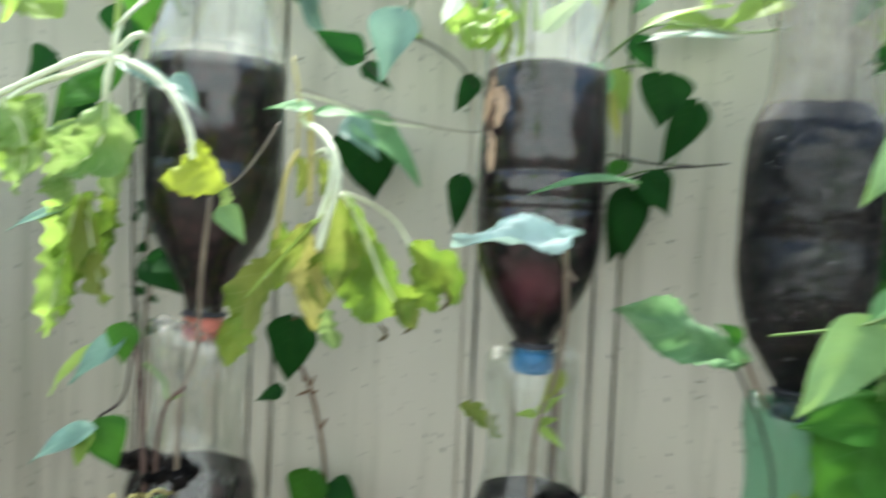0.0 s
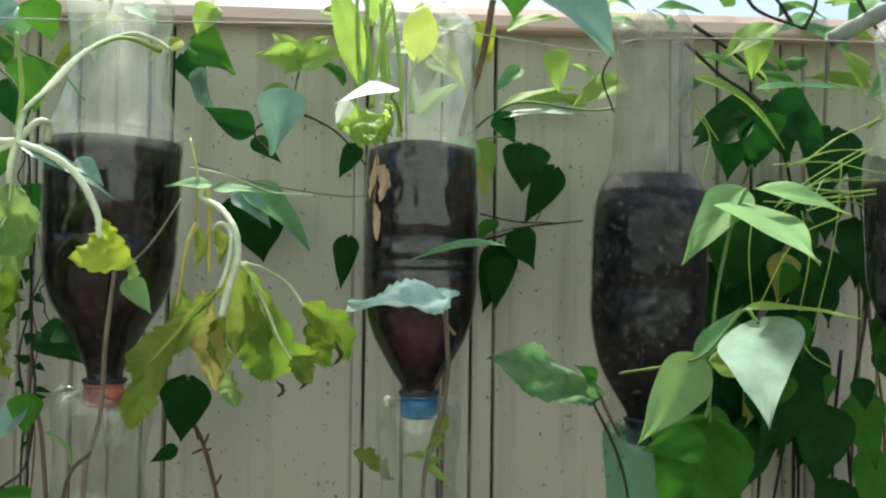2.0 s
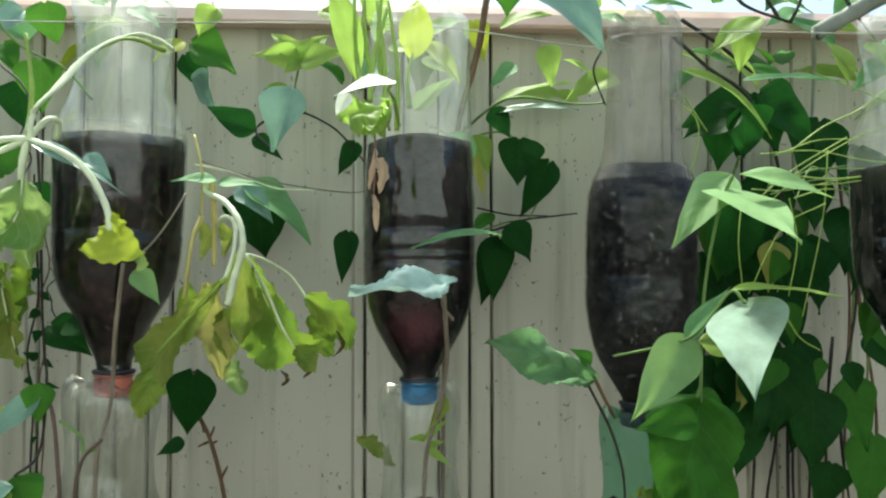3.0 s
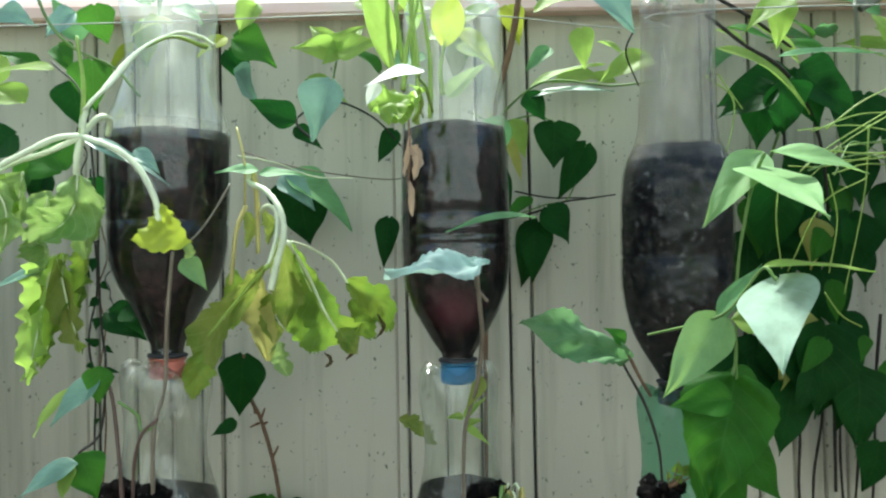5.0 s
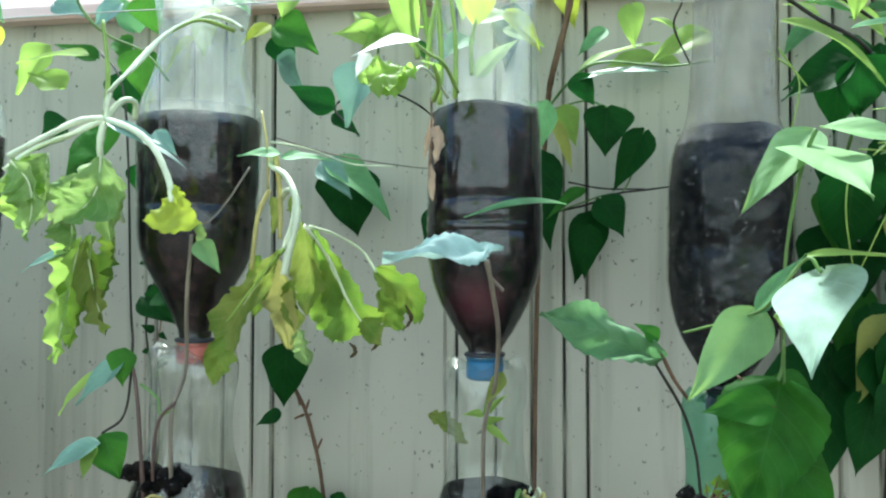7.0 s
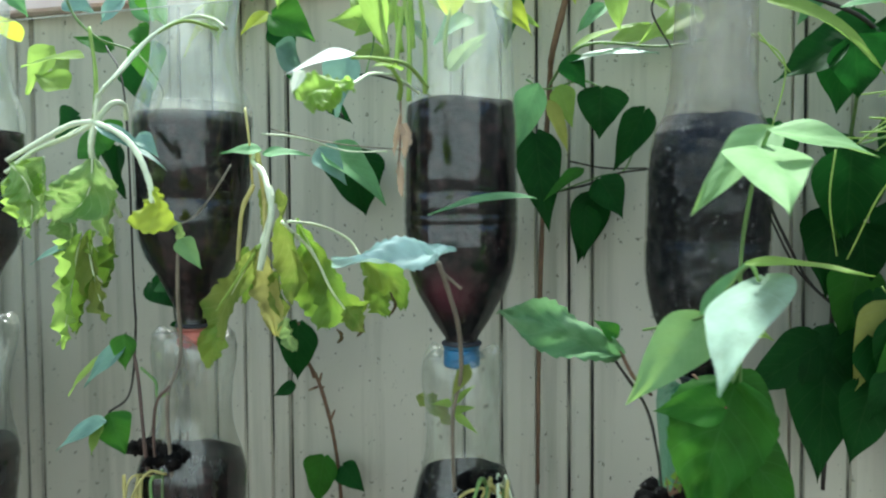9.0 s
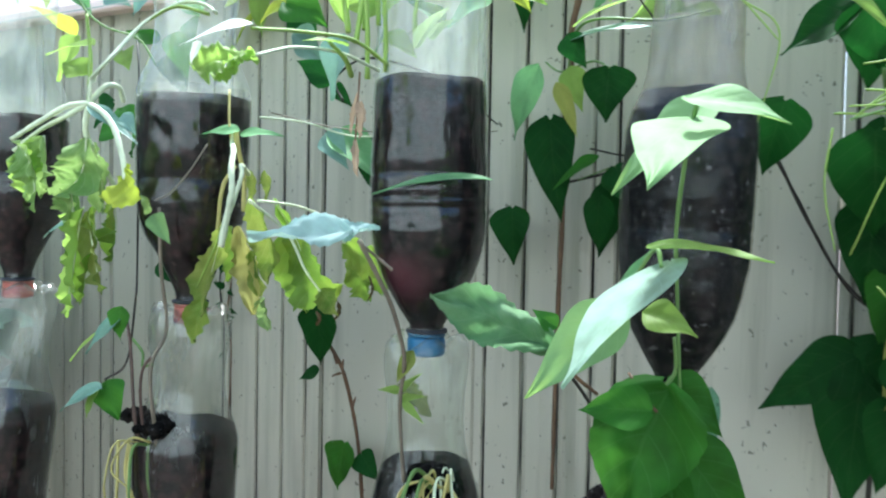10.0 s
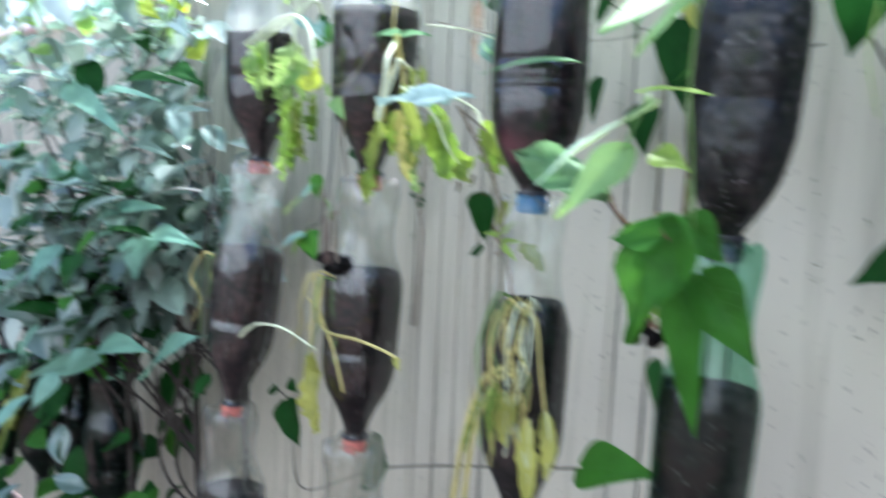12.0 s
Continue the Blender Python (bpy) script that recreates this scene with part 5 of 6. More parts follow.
    leaf(p, (-0.028, 0.020, 1.622), (-0.054, 0.020, 1.682), 0.024, (-0.2, -1, 0.2), "elliptic", LIME, 0.2, 0.3)
    leaf(p, (-0.006, -0.020, 1.541), (0.031, -0.030, 1.566), 0.020, (0.1, -0.8, 0.4), "ovate", PALE_LIME, 0.2, 0.4)
    leaf(p, (-0.003, 0.000, 1.553), (0.021, 0.000, 1.565), 0.016, (0.1, -0.8, 0.4), "ovate", PALE_LIME, 0.2, 0.4)
    for a, b in (((-0.049, -0.050, 1.550), (-0.054, -0.050, 1.644)), ((-0.040, -0.040, 1.554), (-0.047, -0.040, 1.649)), ((-0.033, -0.030, 1.559), (-0.031, -0.030, 1.653)), ((-0.042, -0.050, 1.541), (-0.028, -0.040, 1.621)), ((-0.009, -0.010, 1.545), (-0.006, -0.010, 1.594))):
        stem(p, [a, (Vector(a) + Vector(b)) / 2 + Vector((-0.003, 0, 0)), b], 0.0024, 0.0014, LIME_STEM, "stalk")
    for a, b in (((-0.031, -0.050, 1.512), (-0.036, -0.060, 1.620)), ((-0.020, -0.040, 1.519), (-0.027, -0.050, 1.624)), ((-0.033, -0.070, 1.511), (-0.027, -0.110, 1.528))):
        stem(p, [a, (Vector(a) + Vector(b)) / 2 + Vector((0.004, 0, 0)), b], 0.0022, 0.0014, LIME_STEM, "stalk")
    # the long stalks on which the pale leaves reach out
    stem(p, [(-0.018, -0.040, 1.524), (-0.022, -0.085, 1.534), (-0.026, -0.140, 1.528), (-0.024, -0.198, 1.517)], 0.0016, 0.0011, LIME_STEM, "stalk")
    stem(p, [(-0.026, -0.040, 1.520), (-0.029, -0.090, 1.524), (-0.029, -0.145, 1.517), (-0.026, -0.192, 1.502)], 0.0014, 0.0010, PALE_STEM, "stalk")
    leaf(p, (-0.027, -0.085, 1.530), (-0.033, -0.132, 1.524), 0.014, (0.2, -0.5, 0.8), "ovate", LIME, 0.3, 0.4)
    # dead leaves stuck to the bottle
    limp_leaf(p, [(-0.036, -0.053, 1.494), (-0.030, -0.056, 1.482), (-0.034, -0.055, 1.465)], 0.011, TAN, (-0.2, -1, 0.1), 0.6, 0.3, False, 0, 0.5)
    limp_leaf(p, [(-0.037, -0.053, 1.502), (-0.040, -0.055, 1.484), (-0.042, -0.055, 1.468)], 0.006, TAN, (0.3, -1, 0.1), 0.6, 0.3, False, 0, 0.5)
    limp_leaf(p, [(-0.039, -0.054, 1.465), (-0.037, -0.056, 1.450), (-0.036, -0.054, 1.435)], 0.007, TAN, (0.1, -1, 0.1), 0.6, 0.3, False, 0, 0.5)
    stem(p, [(-0.038, -0.050, 1.518), (-0.037, -0.054, 1.489), (-0.039, -0.054, 1.461)], 0.0009, 0.0007, BROWN_STEM, "stalk")
    # shrivelled leaves behind and inside the lower bottle
    limp_leaf(p, [(-0.057, 0.055, 1.248), (-0.040, 0.055, 1.238), (-0.022, 0.055, 1.222)], 0.022, WILT, (0, -1, 0.3), 0.3, 0.2, False, 0, 0.5)


def straw_leaves():
    """The long yellow stalks and limp leaves that hang down over the middle lower bottle."""
    p = plant_of("wilted_seedlings", "golden yellow wilted stalks with limp leaves over the bottle", "seedling")
    for line, r in (([(0.016, -0.046, 1.140), (-0.005, -0.056, 1.122), (-0.026, -0.058, 1.060), (-0.040, -0.055, 0.985)], 0.0030), ([(0.024, -0.046, 1.136), (0.006, -0.058, 1.118), (-0.012, -0.060, 1.060), (-0.024, -0.056, 0.990)], 0.0027),
                    ([(0.034, -0.046, 1.202), (0.012, -0.058, 1.196), (0.002, -0.058, 1.165), (0.004, -0.055, 1.120)], 0.0014), ([(0.044, -0.046, 1.200), (0.060, -0.058, 1.186), (0.066, -0.058, 1.150), (0.074, -0.055, 1.100)], 0.0015),
                    ([(0.038, -0.046, 1.198), (0.046, -0.062, 1.180), (0.034, -0.064, 1.150), (0.050, -0.060, 1.110), (0.044, -0.058, 1.060)], 0.0019), ([(0.032, -0.046, 1.196), (0.026, -0.062, 1.172), (0.044, -0.066, 1.140), (0.036, -0.062, 1.100), (0.056, -0.058, 1.040)], 0.0018)):
        stem(p, line, r * 0.8, r, STRAW, "stalk")
    for line, w in (([(0.042, -0.060, 1.120), (0.034, -0.066, 1.096), (0.036, -0.064, 1.068)], 0.026), ([(0.056, -0.058, 1.100), (0.062, -0.062, 1.060), (0.060, -0.060, 1.015)], 0.024), ([(0.074, -0.055, 1.110), (0.082, -0.058, 1.078), (0.078, -0.056, 1.045)], 0.022)):
        limp_leaf(p, line, w, YELLOW, (random.uniform(-0.3, 0.3), -1, 0.2), 0.5, 0.2, False, 0.0008, 0.4)


def straw_tangle(top, spread, count, seed, reach, label):
    p = plant_of("wilted_seedlings", label, "seedling")
    rnd = random.Random(seed)
    for k in range(count):
        a = Vector(top) + Vector((rnd.uniform(-spread, spread) * 0.5, rnd.uniform(-0.012, 0.02), rnd.uniform(-0.006, 0.008)))
        out = Vector((rnd.uniform(-spread, spread), rnd.uniform(-0.05, -0.015), 0))
        drop = reach * rnd.uniform(0.35, 1.0)
        wig = [Vector((rnd.uniform(-0.012, 0.012), rnd.uniform(-0.008, 0.006), 0)) for _ in range(3)]
        stem(p, [a, a + out * 0.5 + Vector((0, 0, rnd.uniform(0.002, 0.016))), a + out * 0.9 + wig[0] + Vector((0, 0, -drop * 0.3)), a + out * 0.7 + wig[1] + Vector((0, 0, -drop * 0.65)), a + out * 0.9 + wig[2] + Vector((0, 0, -drop))], rnd.uniform(0.0009, 0.0019), 0.0008, rnd.choice((STRAW, STRAW, STRAW, GREEN_STEM, PALE_STEM)), "stalk")
    for k in range(count // 3 if count > 9 else 0):
        a = Vector(top) + Vector((rnd.uniform(-spread, spread), rnd.uniform(-0.05, -0.03), -reach * rnd.uniform(0.3, 0.6)))
        limp_leaf(p, [a, a + Vector((rnd.uniform(-0.008, 0.008), -0.006, -0.02)), a + Vector((rnd.uniform(-0.02, 0.02), -0.005, -rnd.uniform(0.035, 0.06)))], rnd.uniform(0.009, 0.016), rnd.choice((WILT, YELLOW)), (rnd.uniform(-0.6, 0.6), -1, 0.2), 0.7, 0.25, False, 0, 0.5)
    return p


def clods(at, spread, count, seed, parent_label):
    """Crumbs of black soil spilling at the cut edge."""
    rnd = random.Random(seed)
    bm = bmesh.new()
    for k in range(count):
        r = rnd.uniform(0.003, 0.009)
        m = Matrix.Translation(Vector(at) + Vector((rnd.uniform(-spread, spread), rnd.uniform(-0.006, 0.014), rnd.uniform(-0.012, 0.006))))
        res = bmesh.ops.create_icosphere(bm, subdivisions=2, radius=r, matrix=m)
        c = m.translation
        for v in res["verts"]:
            v.co = c + (v.co - c) * (1 + 0.5 * noise.noise(v.co * 180))
    tagged(new("soil_clods", mesh_of("soil_clods", bm, BLACK_SOIL)), parent_label, "soil", kind="stuff")


def shrub():
    p = plant_of("shrub", "dense glossy dark green shrub before the fence", "shrub")
    rnd = random.Random(5)
    roots = [(-0.92, 0.12), (-1.08, 0.05), (-1.25, 0.12), (-0.78, 0.15)]
    ends = []
    for i in range(30):
        bx, by = rnd.choice(roots)
        x, y, z = rnd.uniform(-1.55, -0.70), rnd.uniform(-0.26, 0.16), rnd.uniform(1.12, 1.80)
        fork = Vector((bx, by, rnd.uniform(0.85, 1.05)))
        mid = fork.lerp(Vector((x, y, z)), 0.45) + Vector((rnd.uniform(-0.05, 0.05), 0, 0.04))
        stem(p, [fork, mid, (x, y, z)], 0.0035, 0.0012, TWIG, "branch")
        ends.append((mid, Vector((x, y, z))))
    for i in range(20):
        bx, by = rnd.choice(roots[:3])
        x, y, z = rnd.uniform(-1.5, -0.86), rnd.uniform(-0.22, 0.10), rnd.uniform(0.98, 1.18)
        fork = Vector((bx, by, rnd.uniform(0.70, 0.90)))
        stem(p, [fork, fork.lerp(Vector((x, y, z)), 0.5) + Vector((0, 0, 0.03)), (x, y, z)], 0.0035, 0.0012, TWIG, "branch")
        ends.append((fork.lerp(Vector((x, y, z)), 0.5), Vector((x, y, z))))

    for bx, by in roots:
        stem(p, [(bx, by, 0.0), (bx + 0.02, by, 0.4), (bx - 0.01, by, 0.8), (bx, by, 1.05)], 0.011, 0.005, TWIG, "trunk")

    def spray(low, high, wide):
        """One leaf's place on a branch: it lies nearly flat, its upper side to the sky, its tip drooping outwards."""
        m, e = rnd.choice(ends)
        at = m.lerp(e, rnd.uniform(low, high)) + Vector((rnd.gauss(0, wide), rnd.gauss(0, wide * 0.7), rnd.gauss(0, wide)))
        at.y, at.z = min(at.y, 0.22), max(at.z, 0.98 + 0.05 * rnd.random())
        d = Vector((rnd.uniform(-1, 1), rnd.uniform(-0.9, 0.25), rnd.uniform(-0.55, 0.2))).normalized()
        up = Vector((rnd.uniform(-0.38, 0.28), rnd.uniform(-0.7, -0.15), rnd.uniform(0.7, 1.1)))
        return at, d, up

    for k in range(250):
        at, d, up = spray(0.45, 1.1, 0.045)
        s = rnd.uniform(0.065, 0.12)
        # tints by height: sunlight painted pale at the top, shade dark below
        tint = (GLOSSY, SHEEN_GREY, SHEEN_GREY, ICE, PALE_BEAN, LIME, YELLOW_LIME) if at.z > 1.5 else (GLOSSY, GLOSSY, HEART, ICE, SHEEN_GREY, SHEEN_GREY) if at.z > 1.25 else (GLOSSY, SHEEN_GREY, HEART, HEART)
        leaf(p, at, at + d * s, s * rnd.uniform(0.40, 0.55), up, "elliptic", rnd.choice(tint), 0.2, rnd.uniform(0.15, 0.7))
    # pale and lime leaves whose colour stands for the sunlit crown
    for k in range(52):
        at = Vector((rnd.uniform(-1.45, -0.74), rnd.uniform(-0.18, 0.12), rnd.uniform(1.50, 1.86)))
        d = Vector((rnd.uniform(-1, 1), rnd.uniform(-0.8, 0.1), rnd.uniform(-0.6, 0.1))).normalized()
        s = rnd.uniform(0.055, 0.09)
        leaf(p, at, at + d * s, s * 0.5, (rnd.uniform(-0.3, 0.2), -0.5, 0.9), "elliptic", rnd.choice((SHEEN_GREY, SHEEN_GREY, LIME, PALE_BEAN, GLOSSY)), 0.2, rnd.uniform(0.1, 0.5))
    # dark leaves low down among the bottles, deep shade put into their colour
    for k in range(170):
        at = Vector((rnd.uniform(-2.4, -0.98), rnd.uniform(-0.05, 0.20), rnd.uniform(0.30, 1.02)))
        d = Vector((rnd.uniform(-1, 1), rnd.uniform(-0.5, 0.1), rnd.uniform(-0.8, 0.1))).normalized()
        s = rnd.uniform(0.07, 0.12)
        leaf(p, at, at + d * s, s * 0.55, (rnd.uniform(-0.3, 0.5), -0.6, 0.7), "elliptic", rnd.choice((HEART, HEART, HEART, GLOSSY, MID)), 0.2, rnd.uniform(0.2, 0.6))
    limp_leaf(p, [(-1.46, -0.03, 0.80), (-1.56, -0.03, 0.70), (-1.68, -0.03, 0.56), (-1.82, -0.03, 0.40)], 0.07, WILT, (0.3, -0.9, 0.3), 0.3, 0.2, False, 0.001, 0.3)
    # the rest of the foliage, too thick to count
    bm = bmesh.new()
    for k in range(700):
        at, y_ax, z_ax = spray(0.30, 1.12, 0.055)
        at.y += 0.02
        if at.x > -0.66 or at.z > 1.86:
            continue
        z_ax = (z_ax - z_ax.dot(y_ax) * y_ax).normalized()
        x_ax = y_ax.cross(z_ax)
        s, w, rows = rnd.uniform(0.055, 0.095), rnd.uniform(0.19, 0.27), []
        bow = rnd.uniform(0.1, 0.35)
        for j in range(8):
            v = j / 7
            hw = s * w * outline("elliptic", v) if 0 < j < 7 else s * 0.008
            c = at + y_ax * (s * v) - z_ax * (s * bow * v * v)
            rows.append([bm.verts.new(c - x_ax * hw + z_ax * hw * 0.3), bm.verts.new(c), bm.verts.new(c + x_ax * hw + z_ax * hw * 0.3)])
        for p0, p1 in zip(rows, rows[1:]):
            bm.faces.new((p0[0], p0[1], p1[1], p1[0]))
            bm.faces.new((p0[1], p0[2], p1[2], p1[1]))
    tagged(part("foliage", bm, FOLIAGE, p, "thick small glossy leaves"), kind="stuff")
    # broad leaves on the near side, upper ones tinted paler to look lit
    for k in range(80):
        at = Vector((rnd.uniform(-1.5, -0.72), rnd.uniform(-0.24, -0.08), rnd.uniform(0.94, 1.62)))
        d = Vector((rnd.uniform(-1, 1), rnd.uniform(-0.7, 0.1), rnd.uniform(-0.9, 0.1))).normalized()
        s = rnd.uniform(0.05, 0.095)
        leaf(p, at, at + d * s, s * rnd.uniform(0.5, 0.7), (rnd.uniform(-0.2, 0.5), -0.75, rnd.uniform(0.3, 0.9)), "ovate", rnd.choice((TEAL, TEAL, HEART, GLOSSY, MID) if at.z < 1.4 else (TEAL, TEAL, SHEEN_GREY, LIME)), 0.2, rnd.uniform(0.2, 0.6))
    # the wider pale leaves standing forward
    for a, b, w, m in (((-1.015, -0.1, 1.445), (-0.661, -0.13, 1.349), 0.053, TEAL), ((-0.848, -0.1, 1.428), (-0.563, -0.13, 1.398), 0.021, TEAL), ((-0.63, -0.03, 1.416), (-0.523, -0.06, 1.501), 0.034, HEART),
                       ((-0.973, -0.06, 1.197), (-0.64, -0.09, 1.245), 0.062, TEAL), ((-0.763, -0.05, 1.198), (-0.542, -0.08, 1.194), 0.044, TEAL), ((-0.767, -0.06, 1.196), (-0.734, -0.09, 1.126), 0.083, TEAL),
                       ((-0.956, -0.06, 0.937), (-1.293, -0.09, 0.82), 0.069, TEAL), ((-0.942, -0.07, 0.965), (-0.642, -0.1, 1.028), 0.064, TEAL), ((-0.751, -0.06, 0.964), (-0.498, -0.09, 1.081), 0.089, TEAL),
                       ((-0.581, -0.04, 0.996), (-0.578, -0.07, 0.952), 0.033, HEART), ((-1.059, -0.03, 0.956), (-1.26, -0.06, 0.902), 0.059, MID), ((-0.751, -0.03, 1.389), (-0.541, -0.06, 1.394), 0.028, GLOSSY),
                       ((-0.85, -0.04, 1.345), (-0.634, -0.07, 1.321), 0.025, GLOSSY), ((-0.744, -0.05, 1.365), (-0.829, -0.08, 1.315), 0.031, GLOSSY), ((-1.377, -0.05, 1.297), (-1.037, -0.08, 1.257), 0.083, TEAL),
                       ((-1.08, -0.07, 1.294), (-0.843, -0.1, 1.264), 0.043, TEAL), ((-0.958, 0.0, 1.593), (-0.766, -0.03, 1.552), 0.056, YELLOW_LIME), ((-0.977, -0.03, 1.559), (-0.745, -0.06, 1.533), 0.026, GLOSSY),
                       ((-0.882, -0.05, 1.454), (-0.593, -0.08, 1.427), 0.035, HEART), ((-0.761, -0.02, 1.473), (-0.588, -0.05, 1.431), 0.045, HEART), ((-0.743, -0.02, 1.551), (-0.621, -0.05, 1.5), 0.034, GLOSSY),
                       ((-0.926, 0.0, 1.552), (-0.801, -0.03, 1.493), 0.043, HEART), ((-1.072, -0.04, 1.02), (-0.81, -0.07, 1.107), 0.051, HEART), ((-1.425, -0.06, 1.014), (-1.131, -0.09, 1.019), 0.057, HEART),
                       ((-1.682, -0.06, 0.911), (-1.404, -0.09, 1.033), 0.071, MID), ((-1.558, -0.08, 1.529), (-1.34, -0.11, 1.463), 0.089, MID), ((-1.08, -0.06, 1.429), (-1.145, -0.09, 1.463), 0.049, GLOSSY),
                       ((-1.318, -0.08, 1.451), (-1.403, -0.11, 1.42), 0.061, GLOSSY), ((-0.921, -0.03, 1.201), (-0.993, -0.06, 1.16), 0.049, TEAL), ((-1.369, 0.0, 1.113), (-1.412, -0.03, 1.055), 0.051, YELLOW),
                       ((-1.653, 0.0, 0.69), (-1.599, -0.03, 0.613), 0.065, YELLOW)):
        leaf(p, a, b, w, (0.2, -0.7, 0.75), "ovate", m, 0.15, 0.4)
    stem(p, [(-0.623, -0.01, 1.304), (-0.643, -0.01, 1.244), (-0.673, -0.01, 1.128), (-0.701, -0.01, 1.038), (-0.75, -0.01, 0.915), (-0.813, -0.01, 0.804)], 0.0022, 0.0042, TWIG, "branch")
    stem(p, [(-0.899, -0.03, 1.445), (-0.853, -0.03, 1.472), (-0.753, -0.03, 1.531), (-0.687, -0.03, 1.583)], 0.0022, 0.0014, TWIG, "branch")
    stem(p, [(-0.785, -0.05, 1.258), (-0.686, -0.05, 1.276), (-0.597, -0.05, 1.278)], 0.0016, 0.0020, CORD, "branch")
    stem(p, [(-1.019, 0.02, 0.883), (-0.974, 0.02, 0.81), (-0.955, 0.02, 0.746)], 0.0026, 0.0034, TWIG, "branch")
    stem(p, [(-0.636, -0.01, 1.288), (-0.635, -0.01, 1.368), (-0.653, -0.01, 1.426), (-0.616, -0.01, 1.495)], 0.0020, 0.0014, TWIG, "branch")
    stem(p, [(-0.661, 0.060, 1.303), (-0.727, 0.070, 1.157), (-0.818, 0.080, 0.980), (-0.973, 0.100, 0.692), (-0.80, 0.14, 0.5), (-0.78, 0.15, 0.0)], 0.0022, 0.0045, TWIG, "branch")
    stem(p, [(-0.840, 0.000, 0.988), (-0.947, 0.050, 0.826), (-0.980, 0.080, 0.671), (-0.80, 0.14, 0.5), (-0.78, 0.15, 0.0)], 0.0020, 0.0045, TWIG, "branch")
    stem(p, [(-0.690, -0.020, 1.594), (-0.680, -0.020, 1.525), (-0.761, -0.020, 1.472), (-0.906, 0.000, 1.392), (-1.064, 0.050, 1.186), (-0.968, 0.060, 0.818)], 0.0013, 0.0030, TWIG, "branch")
    return p


def white_knob():
    """A small round white knob with a dark hole, caught among the shrub's twigs."""
    c = Vector((-0.802, -0.06, 1.385))
    ob = tagged(new("knob"), "small round white plastic knob with a dark hole", "knob")
    ob.matrix_basis = Matrix.Translation(c) @ Vector((0.45, -0.85, 0.1)).to_track_quat("Z", "Y").to_matrix().to_4x4()
    bm = bmesh.new()
    lathe(bm, [(0.0035, 0.006), (0.0042, 0.0075), (0.0075, 0.0072), (0.0105, 0.004), (0.0115, 0.0), (0.0100, -0.006), (0.0060, -0.010), (0.0020, -0.011)], 28, close_top=True)
    bmesh.ops.recalc_face_normals(bm, faces=bm.faces[:])
    part("body", bm, WHITE_PLASTIC, ob)
    bm = bmesh.new()
    lathe(bm, [(0.0041, 0.0068), (0.0036, 0.0068), (0.0005, 0.0060)], 20, close_top=True)
    bmesh.ops.recalc_face_normals(bm, faces=bm.faces[:])
    part("hole", bm, RING, ob, "dark round hole")
    bm = bmesh.new()
    tube(bm, [c, c + Vector((-0.012, 0.02, 0.02)), Vector((-0.906, 0.000, 1.392))], 0.0012, 0.0014)
    loop = part("wire", bm, CORD, ob)
    loop.matrix_basis = ob.matrix_basis.inverted()


WHITE_PLASTIC = plain("white_plastic", (0.78, 0.79, 0.80), 0.35, 0.06)
# highlights and dark gaps of the leaf mass are in its colour
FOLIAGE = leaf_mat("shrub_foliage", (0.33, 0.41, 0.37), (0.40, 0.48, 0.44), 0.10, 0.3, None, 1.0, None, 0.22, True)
def overhead_branch():
    p = plant_of("tree_branch", "bare grey branch and twigs above the fence", "branch")
    stem(p, [(0.616, 0.120, 1.777), (0.540, 0.120, 1.722), (0.483, 0.130, 1.690), (0.442, 0.140, 1.667)], 0.011, 0.008, GREY_BARK, "branch")
    stem(p, [(0.440, 0.140, 1.668), (0.473, 0.200, 1.641), (0.497, 0.250, 1.578)], 0.0028, 0.002, CORD, "branch")
    for a, b, c in (((0.327, 0.100, 1.705), (0.344, 0.100, 1.682), (0.403, 0.120, 1.672)), ((0.391, 0.120, 1.675), (0.378, 0.120, 1.696), (0.360, 0.120, 1.719)), ((0.257, 0.050, 1.648), (0.306, 0.080, 1.634), (0.360, 0.120, 1.617)),
                    ((0.455, 0.120, 1.716), (0.490, 0.140, 1.688), (0.525, 0.160, 1.667)), ((0.403, 0.120, 1.672), (0.415, 0.120, 1.697), (0.419, 0.120, 1.727))):
        stem(p, [a, b, c], 0.0022, 0.0014, TWIG, "twig")


GREY_BARK = plain("smooth_grey_bark", (0.26, 0.27, 0.24), 0.8, 0.25)
LIME_STEM = plain("lime_green_stalk", (0.30, 0.44, 0.08), 0.5, 0.2)
STALK = plain("tan_seedling_stalk", (0.20, 0.165, 0.12), 0.6, 0.3)
REDDISH = plain("dark_reddish_stalk", (0.12, 0.075, 0.06), 0.65, 0.3)
MID_WILT = leaf_mat("ragged_green_lettuce_leaf", (0.155, 0.25, 0.035), (0.30, 0.38, 0.12), 0.5, 0.4, (0.28, 0.34, 0.05), 0.35, None, 0.6)
STRAWLEAF = leaf_mat("straw_yellow_dry_leaf", (0.36, 0.34, 0.11), (0.45, 0.42, 0.18), 0.6, 0.35)
MID_PALE = leaf_mat("dull_green_wrinkled_leaf", (0.12, 0.235, 0.10), (0.22, 0.35, 0.18), 0.62, 0.35, (0.20, 0.32, 0.17), 0.18, None, 1.0)
YELLOW_LIME = leaf_mat("yellow_lime_leaf", (0.40, 0.46, 0.05), (0.5, 0.52, 0.15), 0.5, 0.5)
BROWN_LEAF = leaf_mat("shrivelled_brown_leaf", (0.07, 0.05, 0.02), (0.12, 0.09, 0.04), 0.7, 0.2)
PALE_LIME = leaf_mat("pale_lime_leaf_in_bottle", (0.42, 0.52, 0.28), (0.5, 0.58, 0.36), 0.5, 0.4)

overhead_branch()
bean_plant()
wall_vine()
left_vine()
pale_top_leaf()
right_leaf_mass()
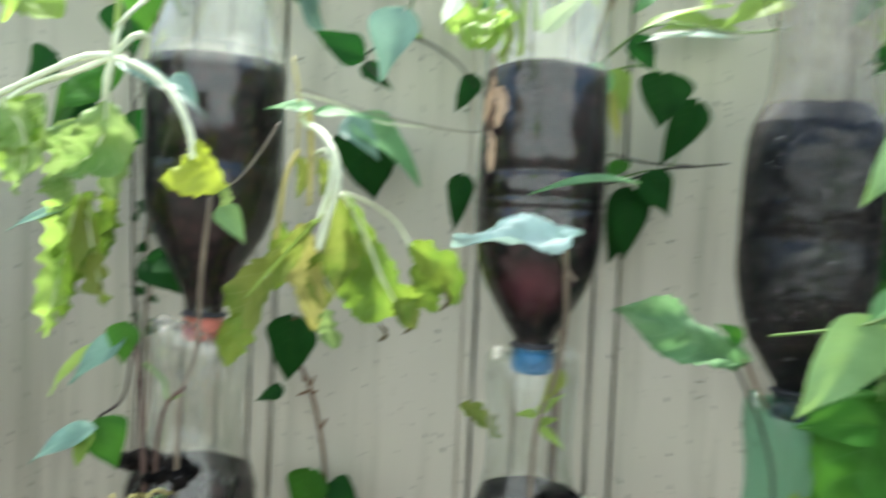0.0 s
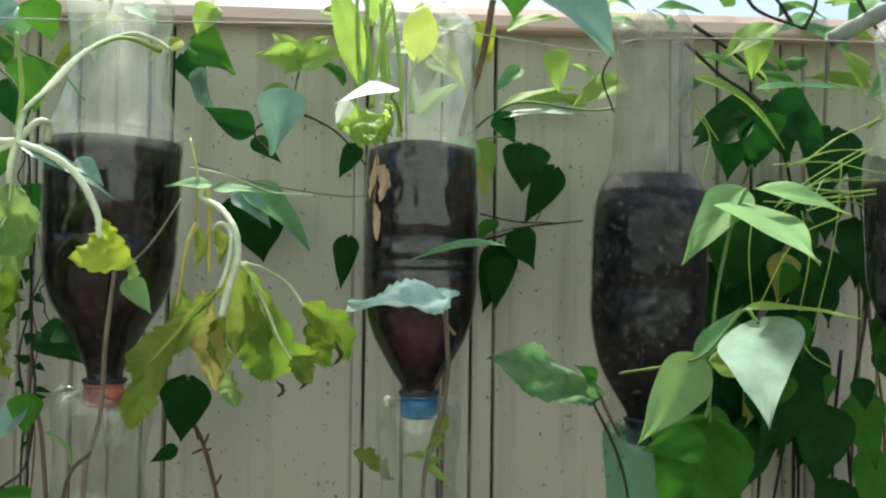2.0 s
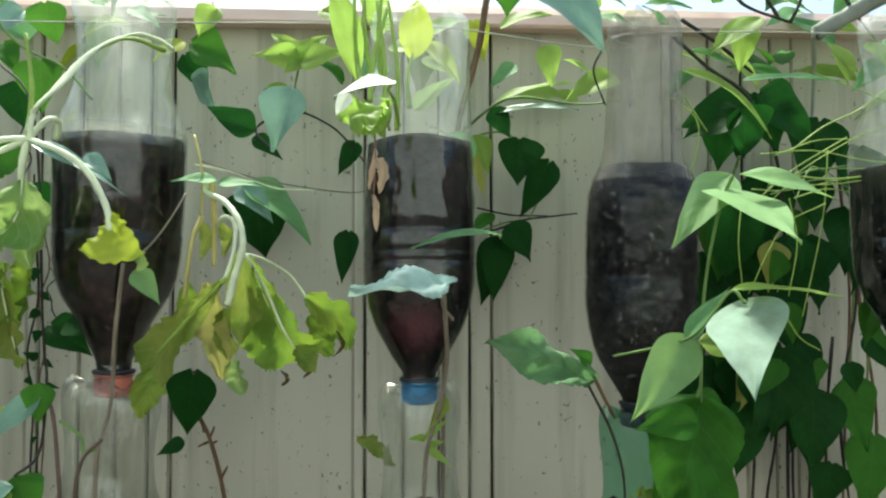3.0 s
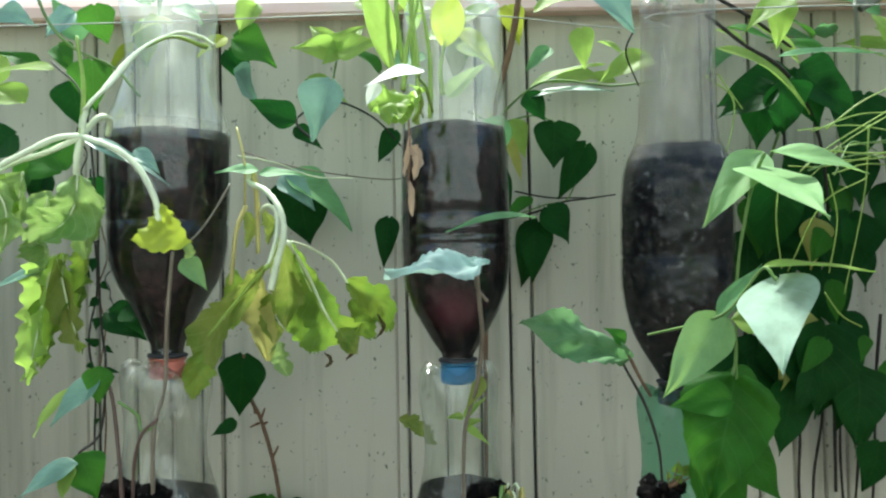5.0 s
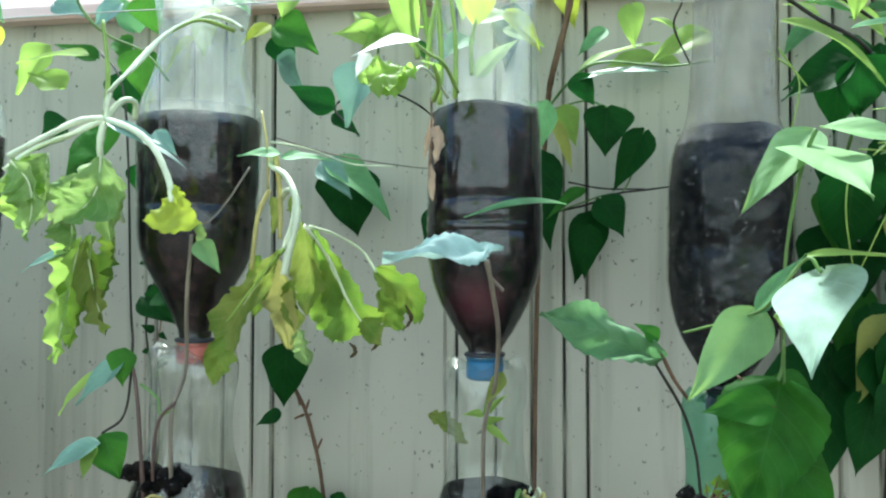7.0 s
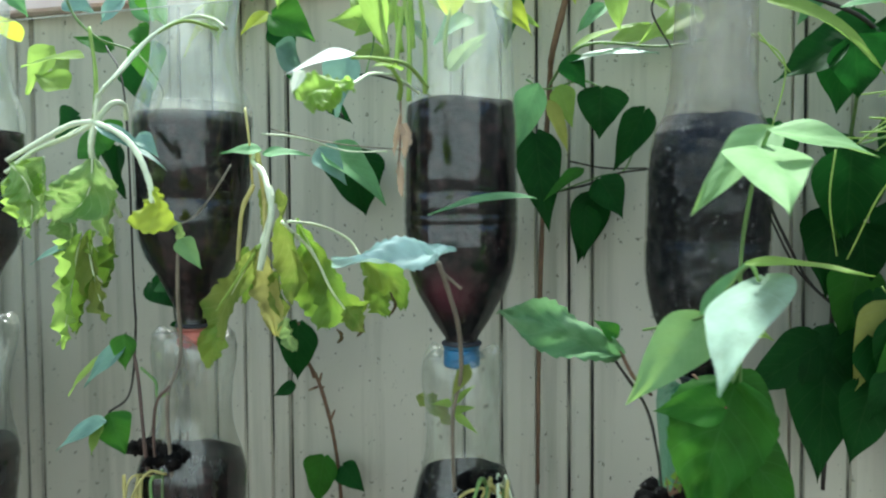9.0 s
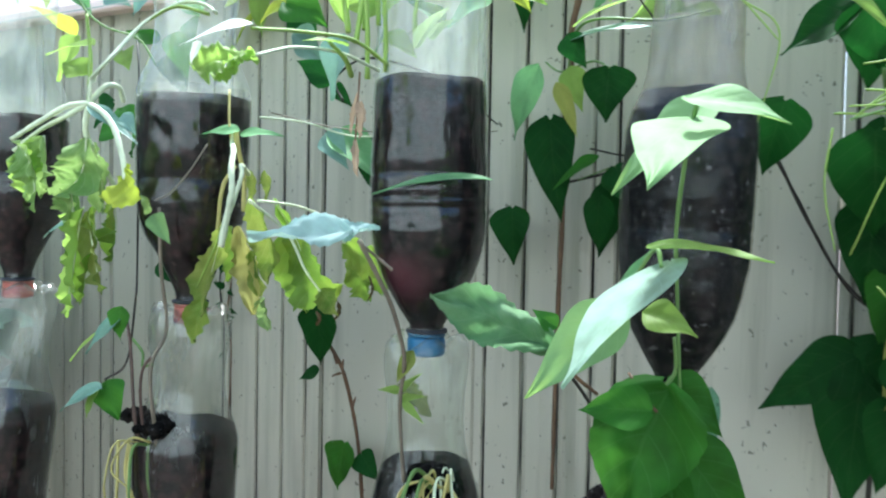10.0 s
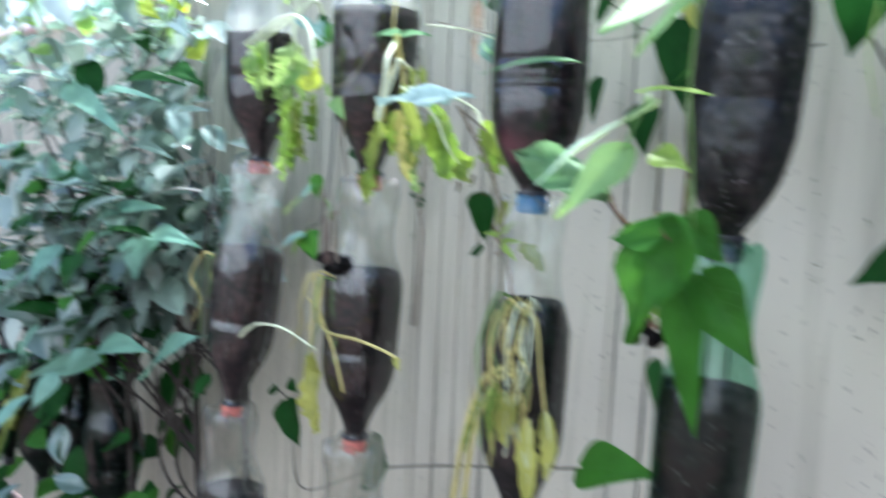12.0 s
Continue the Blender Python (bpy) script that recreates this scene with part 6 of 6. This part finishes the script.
lettuce_left()
lettuce_right()
middle_plants()
straw_leaves()
straw_tangle((0.038, -0.050, 1.199), 0.018, 12, 3, 0.15, "tangle of limp straw-yellow seedlings in the cut bottle")
straw_tangle((-0.268, -0.040, 1.189), 0.02, 4, 4, 0.14, "limp yellow seedlings hanging from the bottle edge")
straw_tangle((-0.556, -0.030, 1.176), 0.026, 9, 8, 0.12, "limp yellow-green seedlings hanging from the bottle edge")
clods((-0.272, -0.045, 1.209), 0.026, 26, 1, "black crumbly soil at the cut bottle edge")
clods((0.024, -0.045, 1.199), 0.016, 16, 2, "black crumbly soil at the cut bottle edge")
clods((-0.286, -0.040, 1.212), 0.008, 8, 6, "black crumbly soil clinging to the bottle edge")
clods((0.171, -0.045, 1.204), 0.018, 16, 9, "black crumbly soil at the cut bottle edge")


def sprout():
    p = plant_of("sprout", "tiny olive sprout in the black soil of the green bottle", "seedling")
    o = (0.172, -0.050, 1.207)
    for tip, w in (((0.179, -0.055, 1.230), 0.011), ((0.189, -0.055, 1.228), 0.010), ((0.200, -0.050, 1.224), 0.006), ((0.180, -0.060, 1.220), 0.009), ((0.169, -0.055, 1.222), 0.007)):
        m = (Vector(o) * 0.45 + Vector(tip) * 0.55)
        stem(p, [o, m + Vector((0, 0, -0.002)), tip], 0.0008, 0.0005, BROWN_STEM, "stalk")
        leaf(p, m, tip, w, (0.1, -0.9, 0.5), "ovate", MID_WILT, 0.3, 0.4)


sprout()


def yellow_hangers():
    p = plant_of("wilted_seedlings", "long yellow wilted stalk and leaf between two bottles", "seedling")
    stem(p, [(-0.490, -0.045, 1.070), (-0.467, -0.047, 1.086), (-0.431, -0.048, 1.102), (-0.370, -0.048, 1.106), (-0.298, -0.047, 1.092)], 0.0020, 0.0014, PALE_STEM, "stalk")
    stem(p, [(-0.287, -0.048, 1.185), (-0.283, -0.055, 1.140), (-0.262, -0.058, 1.124), (-0.203, -0.058, 1.125), (-0.155, -0.055, 1.120), (-0.134, -0.052, 1.114)], 0.0018, 0.0016, STRAW, "stalk")
    stem(p, [(-0.290, -0.048, 1.188), (-0.288, -0.052, 1.150), (-0.254, -0.054, 1.103), (-0.231, -0.054, 1.053)], 0.0020, 0.0016, STRAW, "stalk")
    stem(p, [(-0.306, -0.046, 1.186), (-0.302, -0.052, 1.120), (-0.305, -0.052, 1.078)], 0.0016, 0.0014, STRAW, "stalk")
    leaf(p, (-0.304, -0.050, 1.085), (-0.284, -0.048, 0.990), 0.045, (-0.2, -1, 0.2), "lettuce", YELLOW, 0.3, 0.3, 0.12)
    leaf(p, (-0.137, -0.054, 1.118), (-0.130, -0.056, 1.102), 0.012, (0, -1, 0.2), "ovate", YELLOW)
    p = plant_of("wall_vine", "small dark leaves low on the fence", "climbing plant")
    leaf(p, (-0.578, 0.100, 0.926), (-0.536, 0.100, 0.858), 0.07, (0, -1, 0.4), "heart", HEART)
    leaf(p, (-0.637, 0.120, 0.929), (-0.669, 0.120, 0.911), 0.02, (0, -1, 0.4), "heart", HEART)
    leaf(p, (-0.600, 0.120, 0.952), (-0.576, 0.120, 0.936), 0.025, (0, -1, 0.4), "heart", HEART)
    leaf(p, (-0.319, 0.100, 0.891), (-0.379, 0.100, 0.837), 0.06, (0, -0.9, 0.5), "heart", HEART)
    leaf(p, (-0.379, 0.120, 0.915), (-0.341, 0.120, 0.891), 0.035, (0, -0.9, 0.5), "heart", HEART)
    leaf(p, (0.080, 0.000, 1.044), (0.160, 0.000, 1.059), 0.06, (0, -0.7, 0.8), "heart", MID)
    stem(p, [(-0.637, 0.120, 0.929), (-0.624, 0.140, 0.891), (-0.670, 0.200, 0.714), (-0.340, 0.120, 0.879), (0.068, 0.020, 1.034)], 0.0014, 0.0012, TWIG)


yellow_hangers()
shrub()
white_knob()
